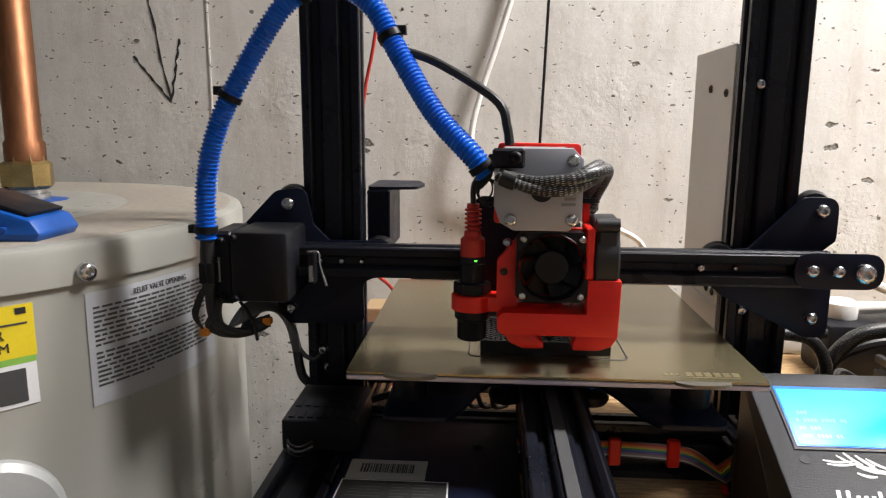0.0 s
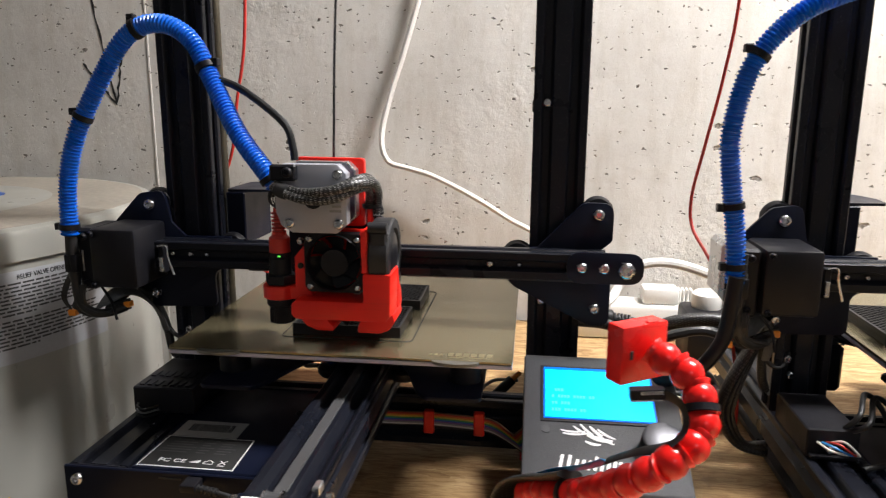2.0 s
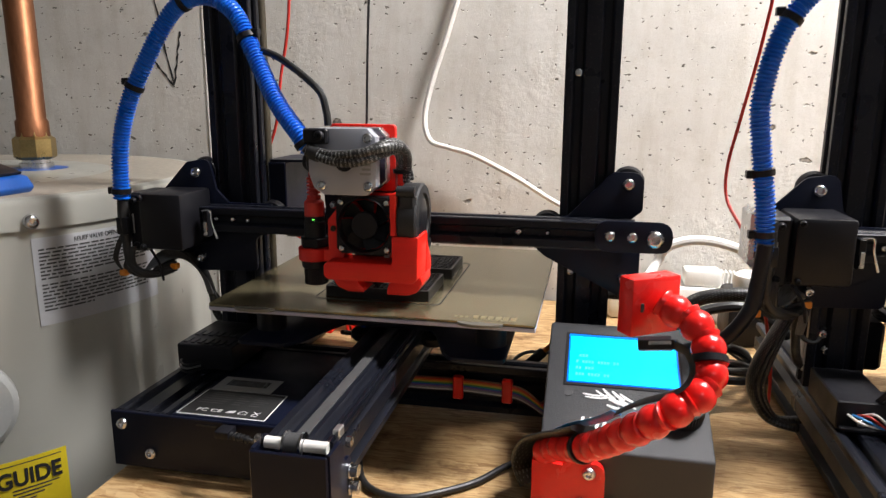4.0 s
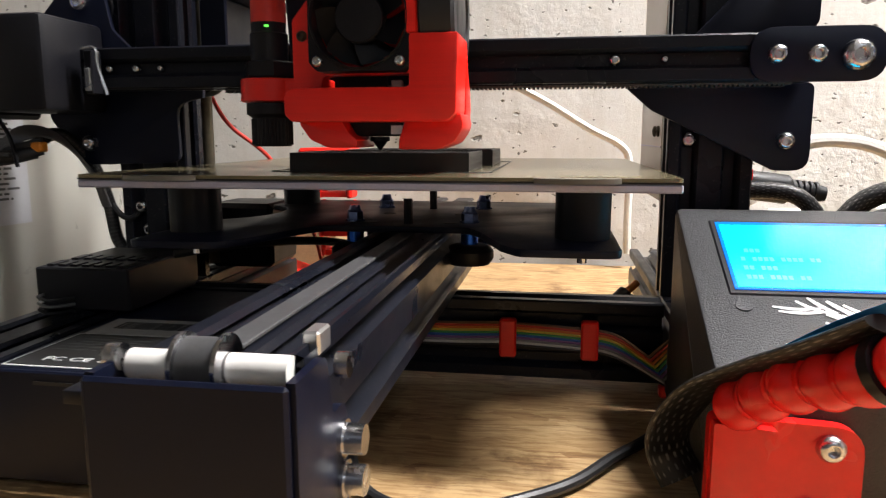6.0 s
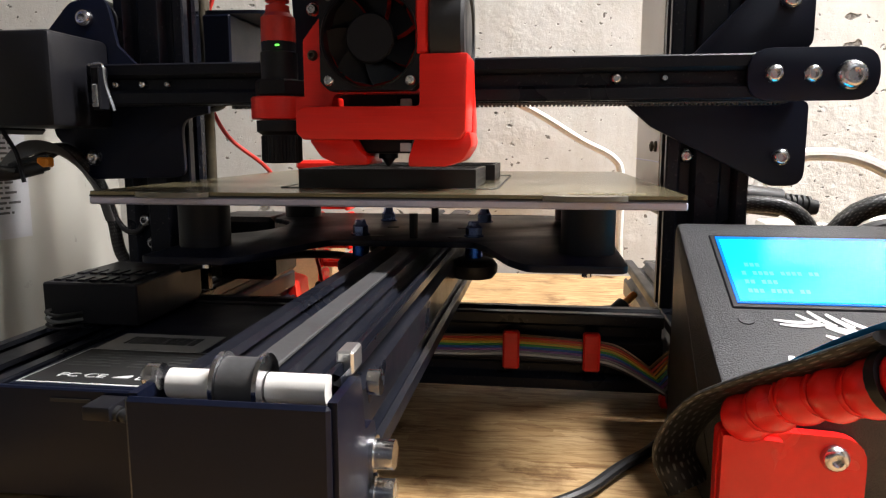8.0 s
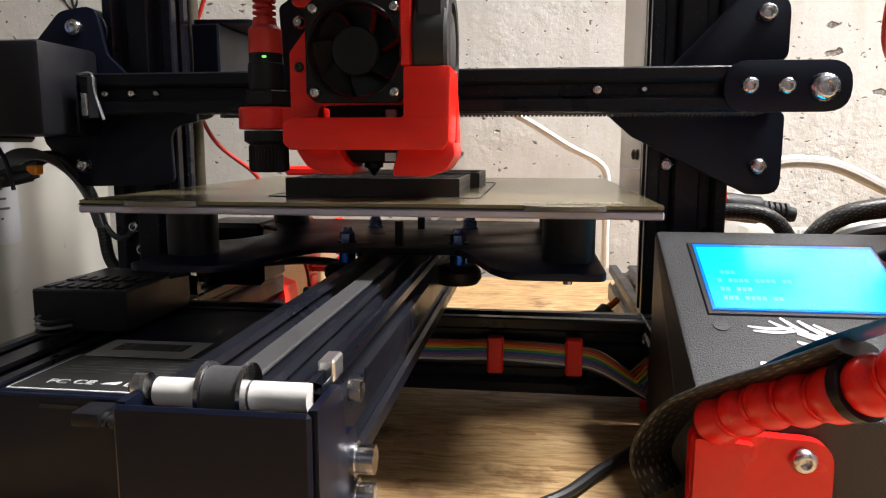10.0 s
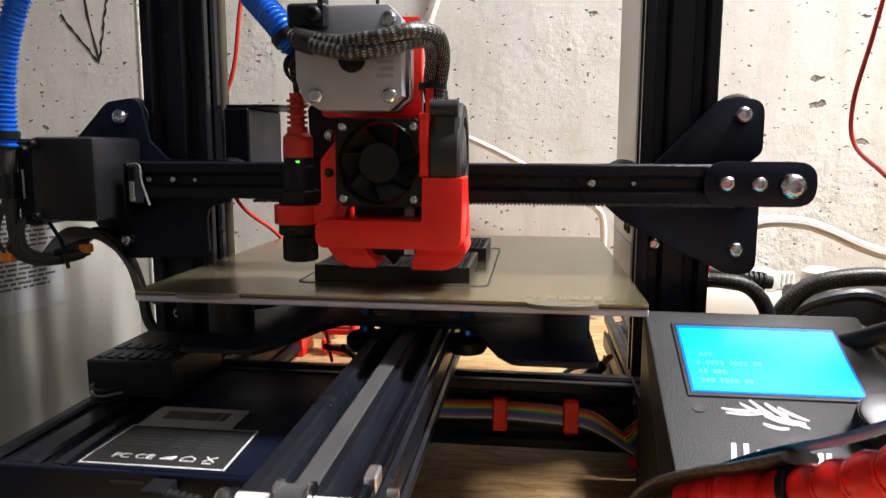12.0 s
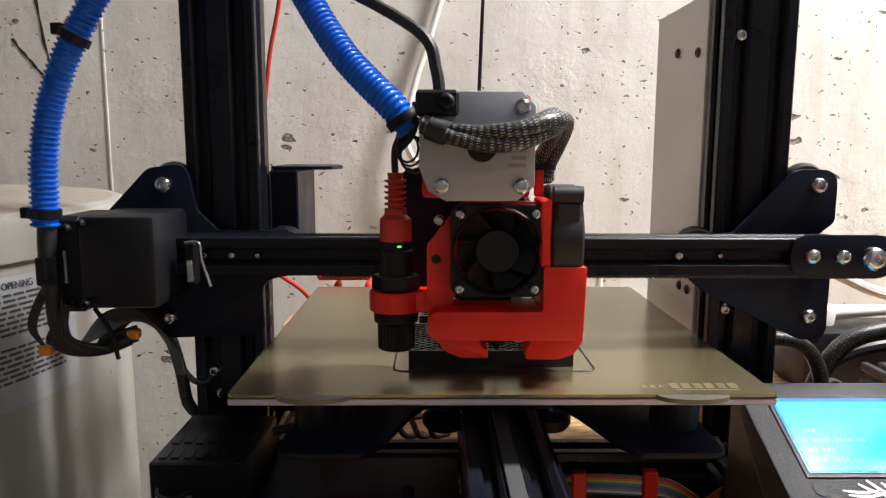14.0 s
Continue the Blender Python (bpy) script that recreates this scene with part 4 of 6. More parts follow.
    for k, (m, dz) in enumerate(() if open_box else ((GREY_WIRE, 0.0), (BLACK_RUBBER, 0.003), (BLACK_RUBBER, -0.003))):
        part("terminal_wire", sweep(bm_new(), glide([(-0.124, 0.409, 0.0505 + dz), (-0.121, 0.402, 0.051 + dz), (-0.114, 0.400, 0.050 + dz), (-0.108, 0.409, 0.0495 + dz)], 6), 0.0008, 8), m, bo)
    # rating label and barcode label
    la = part("rating_label", prism(bm_new(), [(-0.0845, 0.3365), (-0.0190, 0.3365), (-0.0205, 0.378), (-0.0830, 0.378)], "z", 0.0451, 0.0454), WHITE_INK, cb, "black rating label with a white border")
    part("label_field", prism(bm_new(), [(-0.0835, 0.3375), (-0.0198, 0.3375), (-0.0213, 0.377), (-0.0820, 0.377)], "z", 0.0454, 0.0456), INK_AND_HOLE_BLACK, la)
    for k in range(6):
        y = 0.3725 - 0.0034 * k
        for x0, x1 in ((-0.074 - 0.001 * k, -0.056), (-0.053, -0.043), (-0.040, -0.028)):
            part("print_line", box(bm_new(), x0, x1 - 0.002 * (k % 3), y, y + 0.0010, 0.0456, 0.04575), DIM_INK, la)
    for word, x in (("FC", -0.0690), ("CE", -0.0585)):
        lettering("approval_letters", word, 0.0058, Matrix.Translation((x, 0.3425, 0.04575)), WHITE_INK, la, 1.25)
    marks = (((-0.0525, 0.3430), (-0.0450, 0.3430), (-0.0440, 0.3470), (-0.0480, 0.3455)), ((-0.0415, 0.3425), (-0.0355, 0.3425), (-0.0355, 0.3450), (-0.0385, 0.3472), (-0.0415, 0.3450)))
    part("leaf_mark", prism(bm_new(), rounded(marks[0], 0.0008, 2), "z", 0.0456, 0.0458), WHITE_INK, la)
    house = [Vector((a, c, 0.0457)) for a, c in marks[1] + marks[1][:1]]
    part("house_mark", sweep(bm_new(), house, 0.0004, 6, 0.3), WHITE_INK, la)
    for a, c in ((-0.0315, -0.0265), (-0.0265, -0.0315)):
        part("crossed_bin_mark", sweep(bm_new(), [Vector((a, 0.3428, 0.0457)), Vector((c, 0.3475, 0.0457))], 0.0004, 6, 0.3), WHITE_INK, la)
    part("crossed_bin_mark", box(bm_new(), -0.0310, -0.0270, 0.3408, 0.3416, 0.0456, 0.0458), WHITE_INK, la)
    bc = part("barcode_label", box(bm_new(), -0.0815, -0.0345, 0.379, 0.4025, 0.0451, 0.0454), LABEL_GREY, cb, "grey barcode label")
    bars = bm_new()
    x = -0.074
    while x < -0.043:
        w = random.choice((0.0004, 0.0007, 0.0011))
        box(bars, x, x + w, 0.387, 0.3975, 0.0454, 0.04555)
        x += w + random.choice((0.0004, 0.0006, 0.0009))
    tagged(part("barcode", bars, INK_AND_HOLE_BLACK, bc, smooth=0), kind="stuff")
    return cb


def bed_end(p):
    """Belt idler at the front end of the bed rail."""
    cap = part("idler_bracket", box(bm_new(), 0.0212, 0.0640, 0.2385, 0.2405, 0.0380, 0.0802, 0.0008), BLACK_SHEET, p, "black belt idler bracket")
    for x in (0.0223, 0.0640):
        part("cheek", prism(bm_new(), rounded([(0.2405, 0.038), (0.272, 0.038), (0.272, 0.066), (0.262, 0.066), (0.2585, 0.0805), (0.2405, 0.0805)], [0, 0.003, 0.005, 0.002, 0.003, 0]), "x", x - 0.001, x + 0.001), BLACK_SHEET, cap)
    for a, c in ((0.0255, 0.0365), (0.0475, 0.0605)):
        part("spacer", lathe(bm_new(), (a, 0.2500, 0.0796), (1, 0, 0), [(0, 0.0032), (c - a, 0.0032)], 20), WHITE_NYLON, cap, "white nylon spacer")
    for x in (0.0368, 0.0462):
        part("pulley_flange", lathe(bm_new(), (x, 0.2500, 0.0800), (1, 0, 0), [(0, 0.0068), (0.0010, 0.0068)], 24), STEEL, cap)
    part("pulley", lathe(bm_new(), (0.0379, 0.2500, 0.0800), (1, 0, 0), [(0, 0.0058), (0.0082, 0.0058)], 24), BELT, cap)
    part("axle_end", lathe(bm_new(), (0.0235, 0.2500, 0.0808), (-1, 0, 0), [(0, 0.003), (0.003, 0.003), (0.004, 0.002)], 14), STEEL, cap)
    part("lug", box(bm_new(), 0.0590, 0.0630, 0.2600, 0.2680, 0.0795, 0.0850, 0.0006), ALU_RAW, cap, "pale tab")
    part("side_bolt", lathe(bm_new(), (0.0652, 0.2650, 0.0765), (1, 0, 0), [(0, 0.003), (0.003, 0.003), (0.003, 0.0015)], 14), STEEL, cap)
    for z, y in ((0.0578, 0.268), (0.0478, 0.268)):
        part("side_bolt", lathe(bm_new(), (0.0650, y, z), (1, 0, 0), [(0, 0.0045), (0.001, 0.0045), (0.001, 0.0036), (0.0055, 0.0036), (0.0055, 0.0018)], 16), STEEL, cap, "bright socket screw")


def ribbon(p):
    """Rainbow flat cable clipped along the crossbeam."""
    cols = [(0.16, 0.08, 0.04), (0.55, 0.05, 0.03), (0.70, 0.20, 0.03), (0.62, 0.50, 0.06), (0.06, 0.32, 0.10), (0.03, 0.12, 0.45), (0.22, 0.10, 0.30), (0.25, 0.25, 0.26), (0.60, 0.60, 0.58), (0.02, 0.02, 0.02)]
    for k, c in enumerate(cols):
        d = 0.0335 - 0.00125 * k
        f = k / 9
        m = surface("wire_colour", c, 0.4)
        run = glide([(0.0, 0.4635, d), (0.060, 0.4635, d), (0.090, 0.4625, d + 0.0012), (0.125, 0.4625, d - 0.0005), (0.142, 0.4610, d - 0.0025), (0.1570 + 0.0095 * f, 0.4560, 0.0225 - 0.0145 * f)], 6)
        back = glide([(0.1570 + 0.0095 * f, 0.4545, 0.0225 - 0.0145 * f), (0.1650 + 0.0095 * f, 0.4510, 0.0320 - 0.0110 * f), (0.1760 + 0.0095 * f, 0.4490, 0.0410 - 0.0100 * f), (0.190 + 0.008 * f, 0.4490, 0.044 - 0.010 * f)], 6)
        part("ribbon_wire", sweep(bm_new(), run + back, 0.00066, 6), m, p)
    for x in (0.0898, 0.1298):
        part("ribbon_clip", box(bm_new(), x - 0.0042, x + 0.0042, 0.4595, 0.4655, 0.0175, 0.0370, 0.001), RED_PRINT, p, "red printed cable clip")
    part("ribbon_clip", box(bm_new(), 0.1625, 0.1705, 0.4525, 0.4595, 0.0030, 0.0085, 0.001), RED_PRINT, p, "red printed cable clip")


def power_supply(p):
    ps = part("power_supply", box(bm_new(), 0.1655, 0.2045, 0.506, 0.600, 0.092, 0.305, 0.001), PSU_METAL, p, "pale sheet-steel power supply box")
    for y, z in ((0.520, 0.272), (0.556, 0.276), (0.518, 0.129), (0.532, 0.129)):
        screw(ps, 0.1655, y, z, 0.0030, "cover_screw", DULL_STEEL, (-1, 0, 0), 0.0015)
    part("seam", box(bm_new(), 0.1650, 0.1655, 0.507, 0.599, 0.1205, 0.1212), BED_ALU, ps)


def control_panel(p):
    """Slanted display housing in front of the right base rail."""
    x0, x1 = 0.1640, 0.2685
    s = 0.484
    zf = lambda y: s * y - 0.118
    yb, yf = 0.4410, 0.3400
    lp = part("display_housing", prism(bm_new(), rounded([(yf, 0.0), (yf, zf(yf)), (yb, zf(yb)), (yb + 0.003, zf(yb) - 0.003), (yb + 0.003, 0.0)], [0.001, 0.003, 0.003, 0.002, 0.001]), "x", x0, x1, 0.0022), PANEL_GREY, p, "dark grey textured plastic display housing")
    ang = math.atan(s)
    base = Matrix.Translation((0, 0.4310, zf(0.4310))) @ Matrix.Rotation(ang, 4, "X")

    def slab(name, xa, xb, va, vb, h0, h1, m, parent, label="", bevel=0.0):
        bm = box(bm_new(), xa, xb, -vb, -va, h0, h1, bevel)
        bm.transform(base)
        return part(name, bm, m, parent, label)

    fr = slab("screen_frame", 0.1755, 0.2540, -0.0010, 0.0500, -0.003, 0.0006, BLACK_PLASTIC, lp, "black screen frame", 0.0008)
    slab("screen_border", 0.1780, 0.2520, 0.0016, 0.0472, 0.0006, 0.0010, SCREEN_DARK, fr)
    sc = slab("screen", 0.1792, 0.2508, 0.0042, 0.0462, 0.0010, 0.0013, SCREEN, fr, "lit bright blue display")
    for k, (v, w) in enumerate(((0.0215, 0.009), (0.0272, 0.030), (0.0330, 0.013), (0.0388, 0.024))):
        for i in range(int(w / 0.0021)):
            if (i * 7 + k * 3) % 5:
                slab("text_bar", 0.1835 + 0.0021 * i, 0.1850 + 0.0021 * i, v, v + 0.0024, 0.0013, 0.00135, SCREEN_TEXT, sc)
    # maker's emblem and name, as plain shapes
    for x, v, dx, dv, r in ((0.1890, 0.0560, 0.016, 0.000, 0.0010), (0.1905, 0.0585, 0.017, -0.001, 0.0010), (0.1975, 0.0525, 0.010, 0.006, 0.0011), (0.2020, 0.0505, 0.008, 0.008, 0.0012), (0.2080, 0.0520, 0.008, 0.007, 0.0014), (0.2130, 0.0540, 0.011, 0.007, 0.0012), (0.2060, 0.0590, 0.016, 0.004, 0.0022), (0.2045, 0.0640, 0.010, 0.002, 0.0013), (0.2120, 0.0575, 0.011, 0.008, 0.0011)):
        line = [base @ Vector((x + dx * t, -(v + dv * t + 0.0012 * math.sin(3 * t)), 0.0003)) for t in (0, 0.2, 0.4, 0.6, 0.8, 1.0)]
        part("emblem_stroke", sweep(bm_new(), line, lambda i: r * (0.25 + 0.6 * math.sin(0.4 + i * 0.5)), 6, 0.25, up=base.to_3x3() @ Vector((0, 0, 1))), WHITE_INK, lp, "white flame-like emblem")
    for k, (xa, w) in enumerate(((0.1870, 0.0085), (0.1965, 0.0070), (0.2045, 0.0070), (0.2125, 0.0065), (0.2200, 0.0055))):
        v0 = 0.0755 if k == 0 else 0.0785
        for c, top in ((0.0, v0), (0.58, 0.0755 if k == 2 else v0)):
            x = xa + w * c
            bm = prism(bm_new(), rounded([(x, -0.0860), (x + 0.0021, -0.0860), (x + 0.0040, -top), (x + 0.0019, -top)], 0.0004, 3), "z", 0.0001, 0.0004)
            bm.transform(base)
            part("name_bar", bm, WHITE_INK, lp)
    kx, kv = 0.2515, 0.0672
    n = (base.to_3x3() @ Vector((0, 0, 1))).normalized()
    c = base @ Vector((kx, -kv, 0))
    kb = part("knob", lathe(bm_new(), c + n * 0.0003, n, [(0, 0.0126), (0.002, 0.0130), (0.004, 0.0126)], 48), BLACK_PLASTIC, lp, "round black dial with a turned metal cap")
    turn = Matrix.Translation(c + n * 0.0043) @ n.to_track_quat("Z", "Y").to_matrix().to_4x4()
    grip = prism(bm_new(), [((0.0124 if k % 2 else 0.0130) * math.cos(k * math.pi / 40), (0.0124 if k % 2 else 0.0130) * math.sin(k * math.pi / 40)) for k in range(80)], "z", 0, 0.0070)
    grip.transform(turn)
    part("knob_grip", grip, BLACK_PLASTIC, kb, "ribbed black grip")
    part("knob_cap", lathe(bm_new(), c + n * 0.0114, n, [(0, 0.0122), (0.0008, 0.0122), (0.0014, 0.0112), (0.0010, 0.002)], 48), KNOB_METAL, kb)
    c = base @ Vector((0.1795, -0.0560, 0))
    part("button", lathe(bm_new(), c, n, [(0, 0.003), (0.0004, 0.003), (0.0004, 0.002)], 20), PANEL_GREY, lp)


HEAD_X = 0.036
HEAD_Z = 0.1713


def at_head(u, v, w):
    """A place on the head: u to the right, v back from the fan's face, w up from its middle."""
    return Vector((HEAD_X + u, 0.388 + v, HEAD_Z + w))


def hbox(u0, u1, v0, v1, w0, w1, bevel=0.0, seg=1):
    a, c = at_head(u0, v0, w0), at_head(u1, v1, w1)
    return box(bm_new(), a.x, c.x, a.y, c.y, a.z, c.z, bevel, seg)


def hprism(points, v0, v1, bevel=0.0, radii=0.0):
    pts = [(HEAD_X + u, HEAD_Z + w) for u, w in points]
    return prism(bm_new(), rounded(pts, radii) if radii else pts, "y", 0.388 + v0, 0.388 + v1, bevel)


def fan_frame(half, mouth, v0, v1):
    """A square frame with rounded corners and a round hole, between two depths."""
    bm = bm_new()
    n = 64
    rings = {}
    for v in (v0, v1):
        outer, inner = [], []
        for k in range(n):
            a = 2 * math.pi * k / n
            c, d = math.cos(a), math.sin(a)
            e = half * min(1 / max(abs(c), abs(d)), 1.30)
            outer.append(bm.verts.new(at_head(c * e, v, d * e)))
            inner.append(bm.verts.new(at_head(c * mouth, v, d * mouth)))
        rings[v] = (outer, inner)
    (o0, i0), (o1, i1) = rings[v0], rings[v1]
    for k in range(n):
        m = (k + 1) % n
        for f in ((o0[k], o0[m], i0[m], i0[k]), (o1[m], o1[k], i1[k], i1[m]), (o0[m], o0[k], o1[k], o1[m]), (i0[k], i0[m], i1[m], i1[k])):
            bm.faces.new(f)
    bmesh.ops.recalc_face_normals(bm, faces=bm.faces)
    return bm


def print_head(p):
    bp = part("carriage_back_plate", hprism([(-0.047, -0.030), (0.018, -0.030), (0.018, 0.030), (-0.040, 0.034), (-0.050, 0.028)], 0.056, 0.059, 0, 0.004), BLACK_SHEET, p, "black steel carriage plate")
    for u, w in ((-0.030, 0.012), (0.012, 0.012), (-0.010, -0.024)):
        part("carriage_wheel", lathe(bm_new(), at_head(u, 0.064, w), (0, 1, 0), [(0, 0.008), (0.003, 0.0118), (0.0065, 0.0118), (0.0095, 0.008)], 20), BLACK_PLASTIC, bp)
    # cooling fan: a square frame with a round mouth, hub and pitched blades
    fan = part("cooling_fan", fan_frame(0.0200, 0.0186, 0.002, 0.011), BLACK_PLASTIC, p, "black square cooling fan with a round mouth")
    ring = bm_new()
    lathe(ring, at_head(0, 0.0035, 0), (0, -1, 0), [(0, 0.0196), (0.0024, 0.0195), (0.0030, 0.0190)], 48)
    bmesh.ops.delete(ring, geom=[f for f in ring.faces if len(f.verts) > 4], context="FACES_ONLY")
    part("fan_ring", ring, BLACK_PLASTIC, fan)
    part("fan_hub", lathe(bm_new(), at_head(0, 0.0100, 0), (0, -1, 0), [(0, 0.0096), (0.0066, 0.0096), (0.0074, 0.0090), (0.0074, 0.002)], 36), BLACK_PLASTIC, fan, "black fan hub")
    for k in range(4):
        a = k * math.pi / 2 + 0.6
        part("fan_strut", sweep(bm_new(), [at_head(0.009 * math.cos(a), 0.0104, 0.009 * math.sin(a)), at_head(0.0188 * math.cos(a + 0.2), 0.0104, 0.0188 * math.sin(a + 0.2))], 0.0009, 6), BLACK_PLASTIC, fan)
    for k in range(7):
        a = k * 2 * math.pi / 7
        bl = bm_new()
        rows = []
        for d in (0.0094, 0.0125, 0.0155, 0.0178):
            lead = a + (d - 0.0094) * 32
            rows.append([bl.verts.new(at_head(d * math.cos(lead + q), v, d * math.sin(lead + q))) for q, v in ((0, 0.0036), (0.42, 0.0058), (0.86, 0.0084))])
        for m, n in zip(rows, rows[1:]):
            for c in (0, 1):
                bl.faces.new((m[c], m[c + 1], n[c + 1], n[c]))
        bmesh.ops.solidify(bl, geom=bl.faces, thickness=0.0006)
        part("fan_blade", bl, BLACK_PLASTIC, fan)
    for u in (-0.0163, 0.0163):
        for w in (-0.0163, 0.0163):
            screw(fan, *at_head(u, 0.002, w), 0.0022, length=0.0022)
    screw(p, *at_head(-0.0250, 0.0110, 0.0125), 0.0026, "mount_screw", STEEL)
    screw(p, *at_head(-0.0265, 0.0140, -0.0050), 0.0022, "mount_screw", DULL_STEEL)
    # extruder motor
    ch = [(-0.0332, 0.0360), (-0.0298, 0.0270), (-0.0225, 0.0228), (0.0065, 0.0228), (0.0136, 0.0290), (0.0136, 0.0612), (0.0080, 0.0668), (-0.0278, 0.0668), (-0.0332, 0.0612)]
    mo = part("extruder_motor", hprism(ch, -0.012, -0.003, 0.0006), ALU, p, "grey square extruder motor face with cut corners")
    part("motor_core", hprism([(u * 0.94 - 0.0008, (w - 0.0445) * 0.94 + 0.0445) for u, w in ch], -0.0028, 0.0150), BLACK_SHEET, mo)
    part("motor_back", hprism([(u * 0.97 - 0.0004, (w - 0.0445) * 0.98 + 0.0445) for u, w in ch], 0.0152, 0.0240, 0.0005), ALU_RAW, mo)
    part("motor_bracket", hprism([(-0.033, 0.0215), (0.0165, 0.0215), (0.0165, 0.0680), (-0.031, 0.0684)], 0.0242, 0.0300, 0.0005, 0.003), RED_PRINT, p, "red printed motor bracket")
    for u, w in ((0.0081, 0.0605), (-0.0242, 0.0290), (0.0081, 0.0290)):
        screw(mo, *at_head(u, -0.012, w), 0.0034, length=0.0024)
    part("shaft_boss", lathe(bm_new(), at_head(-0.008, -0.012, 0.0445), (0, -1, 0), [(0, 0.006), (0.0012, 0.006), (0.0012, 0.0035)], 24), BLACK_PLASTIC, mo)
    for k in range(4):
        part("rating_print", hbox(0.0025 + 0.0015 * (k % 2), 0.0100, -0.0122, -0.0120, 0.0365 + 0.0030 * k, 0.0380 + 0.0030 * k), GREY_INK, mo)
    cl = part("cable_clamp", hbox(-0.0345, -0.0175, -0.0180, -0.0123, 0.0565, 0.0668, 0.0012), BLACK_PLASTIC, p, "black cable clamp")
    screw(cl, *at_head(-0.0225, -0.0180, 0.0620), 0.0034, "clamp_screw", BLACK_PLASTIC)
    # printed shroud
    sh = part("fan_shroud", hprism([(-0.0300, -0.0365), (-0.0270, -0.0392), (0.0350, -0.0392), (0.0380, -0.0360), (0.0388, -0.0065), (0.0200, -0.0065), (0.0200, -0.0262), (-0.0270, -0.0262), (-0.0300, -0.0290)], 0.000, 0.026, 0.0006, [0.003, 0.002, 0.003, 0.004, 0.001, 0.0015, 0.0015, 0.003, 0.003]), RED_PRINT, p, "bright red printed fan shroud")
    part("shroud_rib", hbox(0.0185, 0.0232, 0.0008, 0.026, -0.0065, 0.0225, 0.0008), RED_PRINT, sh)
    part("shroud_side", prism(bm_new(), rounded([(0.4145, HEAD_Z - 0.0390), (0.420, HEAD_Z - 0.0420), (0.432, HEAD_Z - 0.0370), (0.4285, HEAD_Z - 0.0260), (0.4205, HEAD_Z - 0.0170), (0.4170, HEAD_Z - 0.0065), (0.4145, HEAD_Z - 0.0065)], [0.001, 0.008, 0.008, 0.006, 0.01, 0.001, 0.001]), "x", HEAD_X + 0.0202, HEAD_X + 0.0385, 0.0008), RED_PRINT, sh)
    part("shroud_back", hprism([(-0.0305, -0.028), (-0.021, -0.036), (-0.0180, -0.0205), (0.0195, -0.0205), (0.0195, 0.0205), (-0.014, 0.0215), (-0.0305, 0.001)], 0.0130, 0.0200, 0, 0.003), RED_PRINT, sh)
    part("shroud_post", hbox(0.0185, 0.0225, 0.022, 0.027, 0.0225, 0.043, 0.0006), RED_PRINT, sh)
    left = [(-0.0275, -0.0390), (-0.0090, -0.0390), (-0.0060, -0.0440), (-0.0030, -0.0462), (-0.0030, -0.0494), (-0.0150, -0.0494), (-0.0225, -0.0462)]
    right = [(0.0165, -0.0390), (0.0388, -0.0360), (0.0400, -0.0410), (0.0360, -0.0475), (0.0290, -0.0500), (0.0140, -0.0500), (0.0140, -0.0466)]
    for outline, radii in ((left, [0.001, 0.001, 0.003, 0.001, 0.001, 0.005, 0.006]), (right, [0.001, 0.001, 0.006, 0.006, 0.006, 0.001, 0.001])):
        part("air_duct", hprism(outline, 0.008, 0.036, 0.0006, radii), RED_PRINT, sh, "red curved air duct")
    # black plate takes the place of the shade in the open gap below the fan
    gap = part("gap_shade_plate", hbox(-0.0150, 0.0060, 0.0240, 0.0254, -0.0262, -0.0202), BLACK_PLASTIC, sh, "black plate for the shade in the gap below the fan, white block for light through it")
    # white block stands in for light showing through the gap
    part("connector", hbox(0.0085, 0.0130, 0.0200, 0.0230, -0.0262, -0.0222, 0.0004), WHITE_PLASTIC, gap)
    hot = part("heater_block", hbox(-0.0095, 0.0135, 0.018, 0.034, -0.0448, -0.0350, 0.0008), BLACK_PLASTIC, p, "black heater block with pointed nozzle")
    part("nozzle", lathe(bm_new(), at_head(0.002, 0.026, -0.0449), (0, 0, -1), [(0, 0.0042), (0.002, 0.0042), (0.002, 0.0032), (0.0056, 0.0006)], 16), BLACK_METAL, hot)
    part("wire_clip", hbox(0.0090, 0.0135, 0.0165, 0.0180, -0.0440, -0.0405), ALU_RAW, hot)
    for k in range(4):
        part("cooling_fin", hbox(-0.0120, 0.0090, 0.0262, 0.0460, -0.0340 + 0.0034 * k, -0.0324 + 0.0034 * k, 0.0003), BLACK_METAL, hot)
    # round blower
    ax = at_head(0.0235, 0.0235, 0.0035)
    blow = part("blower_fan", lathe(bm_new(), ax, (1, 0, 0), [(0, 0.0235), (0.001, 0.0245), (0.0125, 0.0245), (0.0138, 0.0232), (0.0138, 0.0178), (0.0118, 0.0172), (0.0118, 0.0150)], 56), BLOWER_BLACK, p, "dark grey round blower fan")
    part("blower_hub", lathe(bm_new(), ax + Vector((0.0119, 0, 0)), (1, 0, 0), [(0, 0.0142), (0.0012, 0.0140), (0.0015, 0.0130), (0.0015, 0.002)], 40), BLACK_PLASTIC, blow)
    part("blower_throat", hbox(0.0240, 0.0368, 0.001, 0.024, -0.0064, 0.0225, 0.002), BLOWER_BLACK, blow)
    for v, w in ((0.047, -0.019), (0.003, 0.0245)):
        q = at_head(0.0238, v, w)
        part("blower_lug", lathe(bm_new(), q, (1, 0, 0), [(0, 0.0038), (0.0125, 0.0038)], 16), BLOWER_BLACK, blow)
    # probe camera at the side
    c = at_head(-0.0450, 0.024, 0)
    up = lambda w: Vector((c.x, c.y, HEAD_Z + w - 0.007))
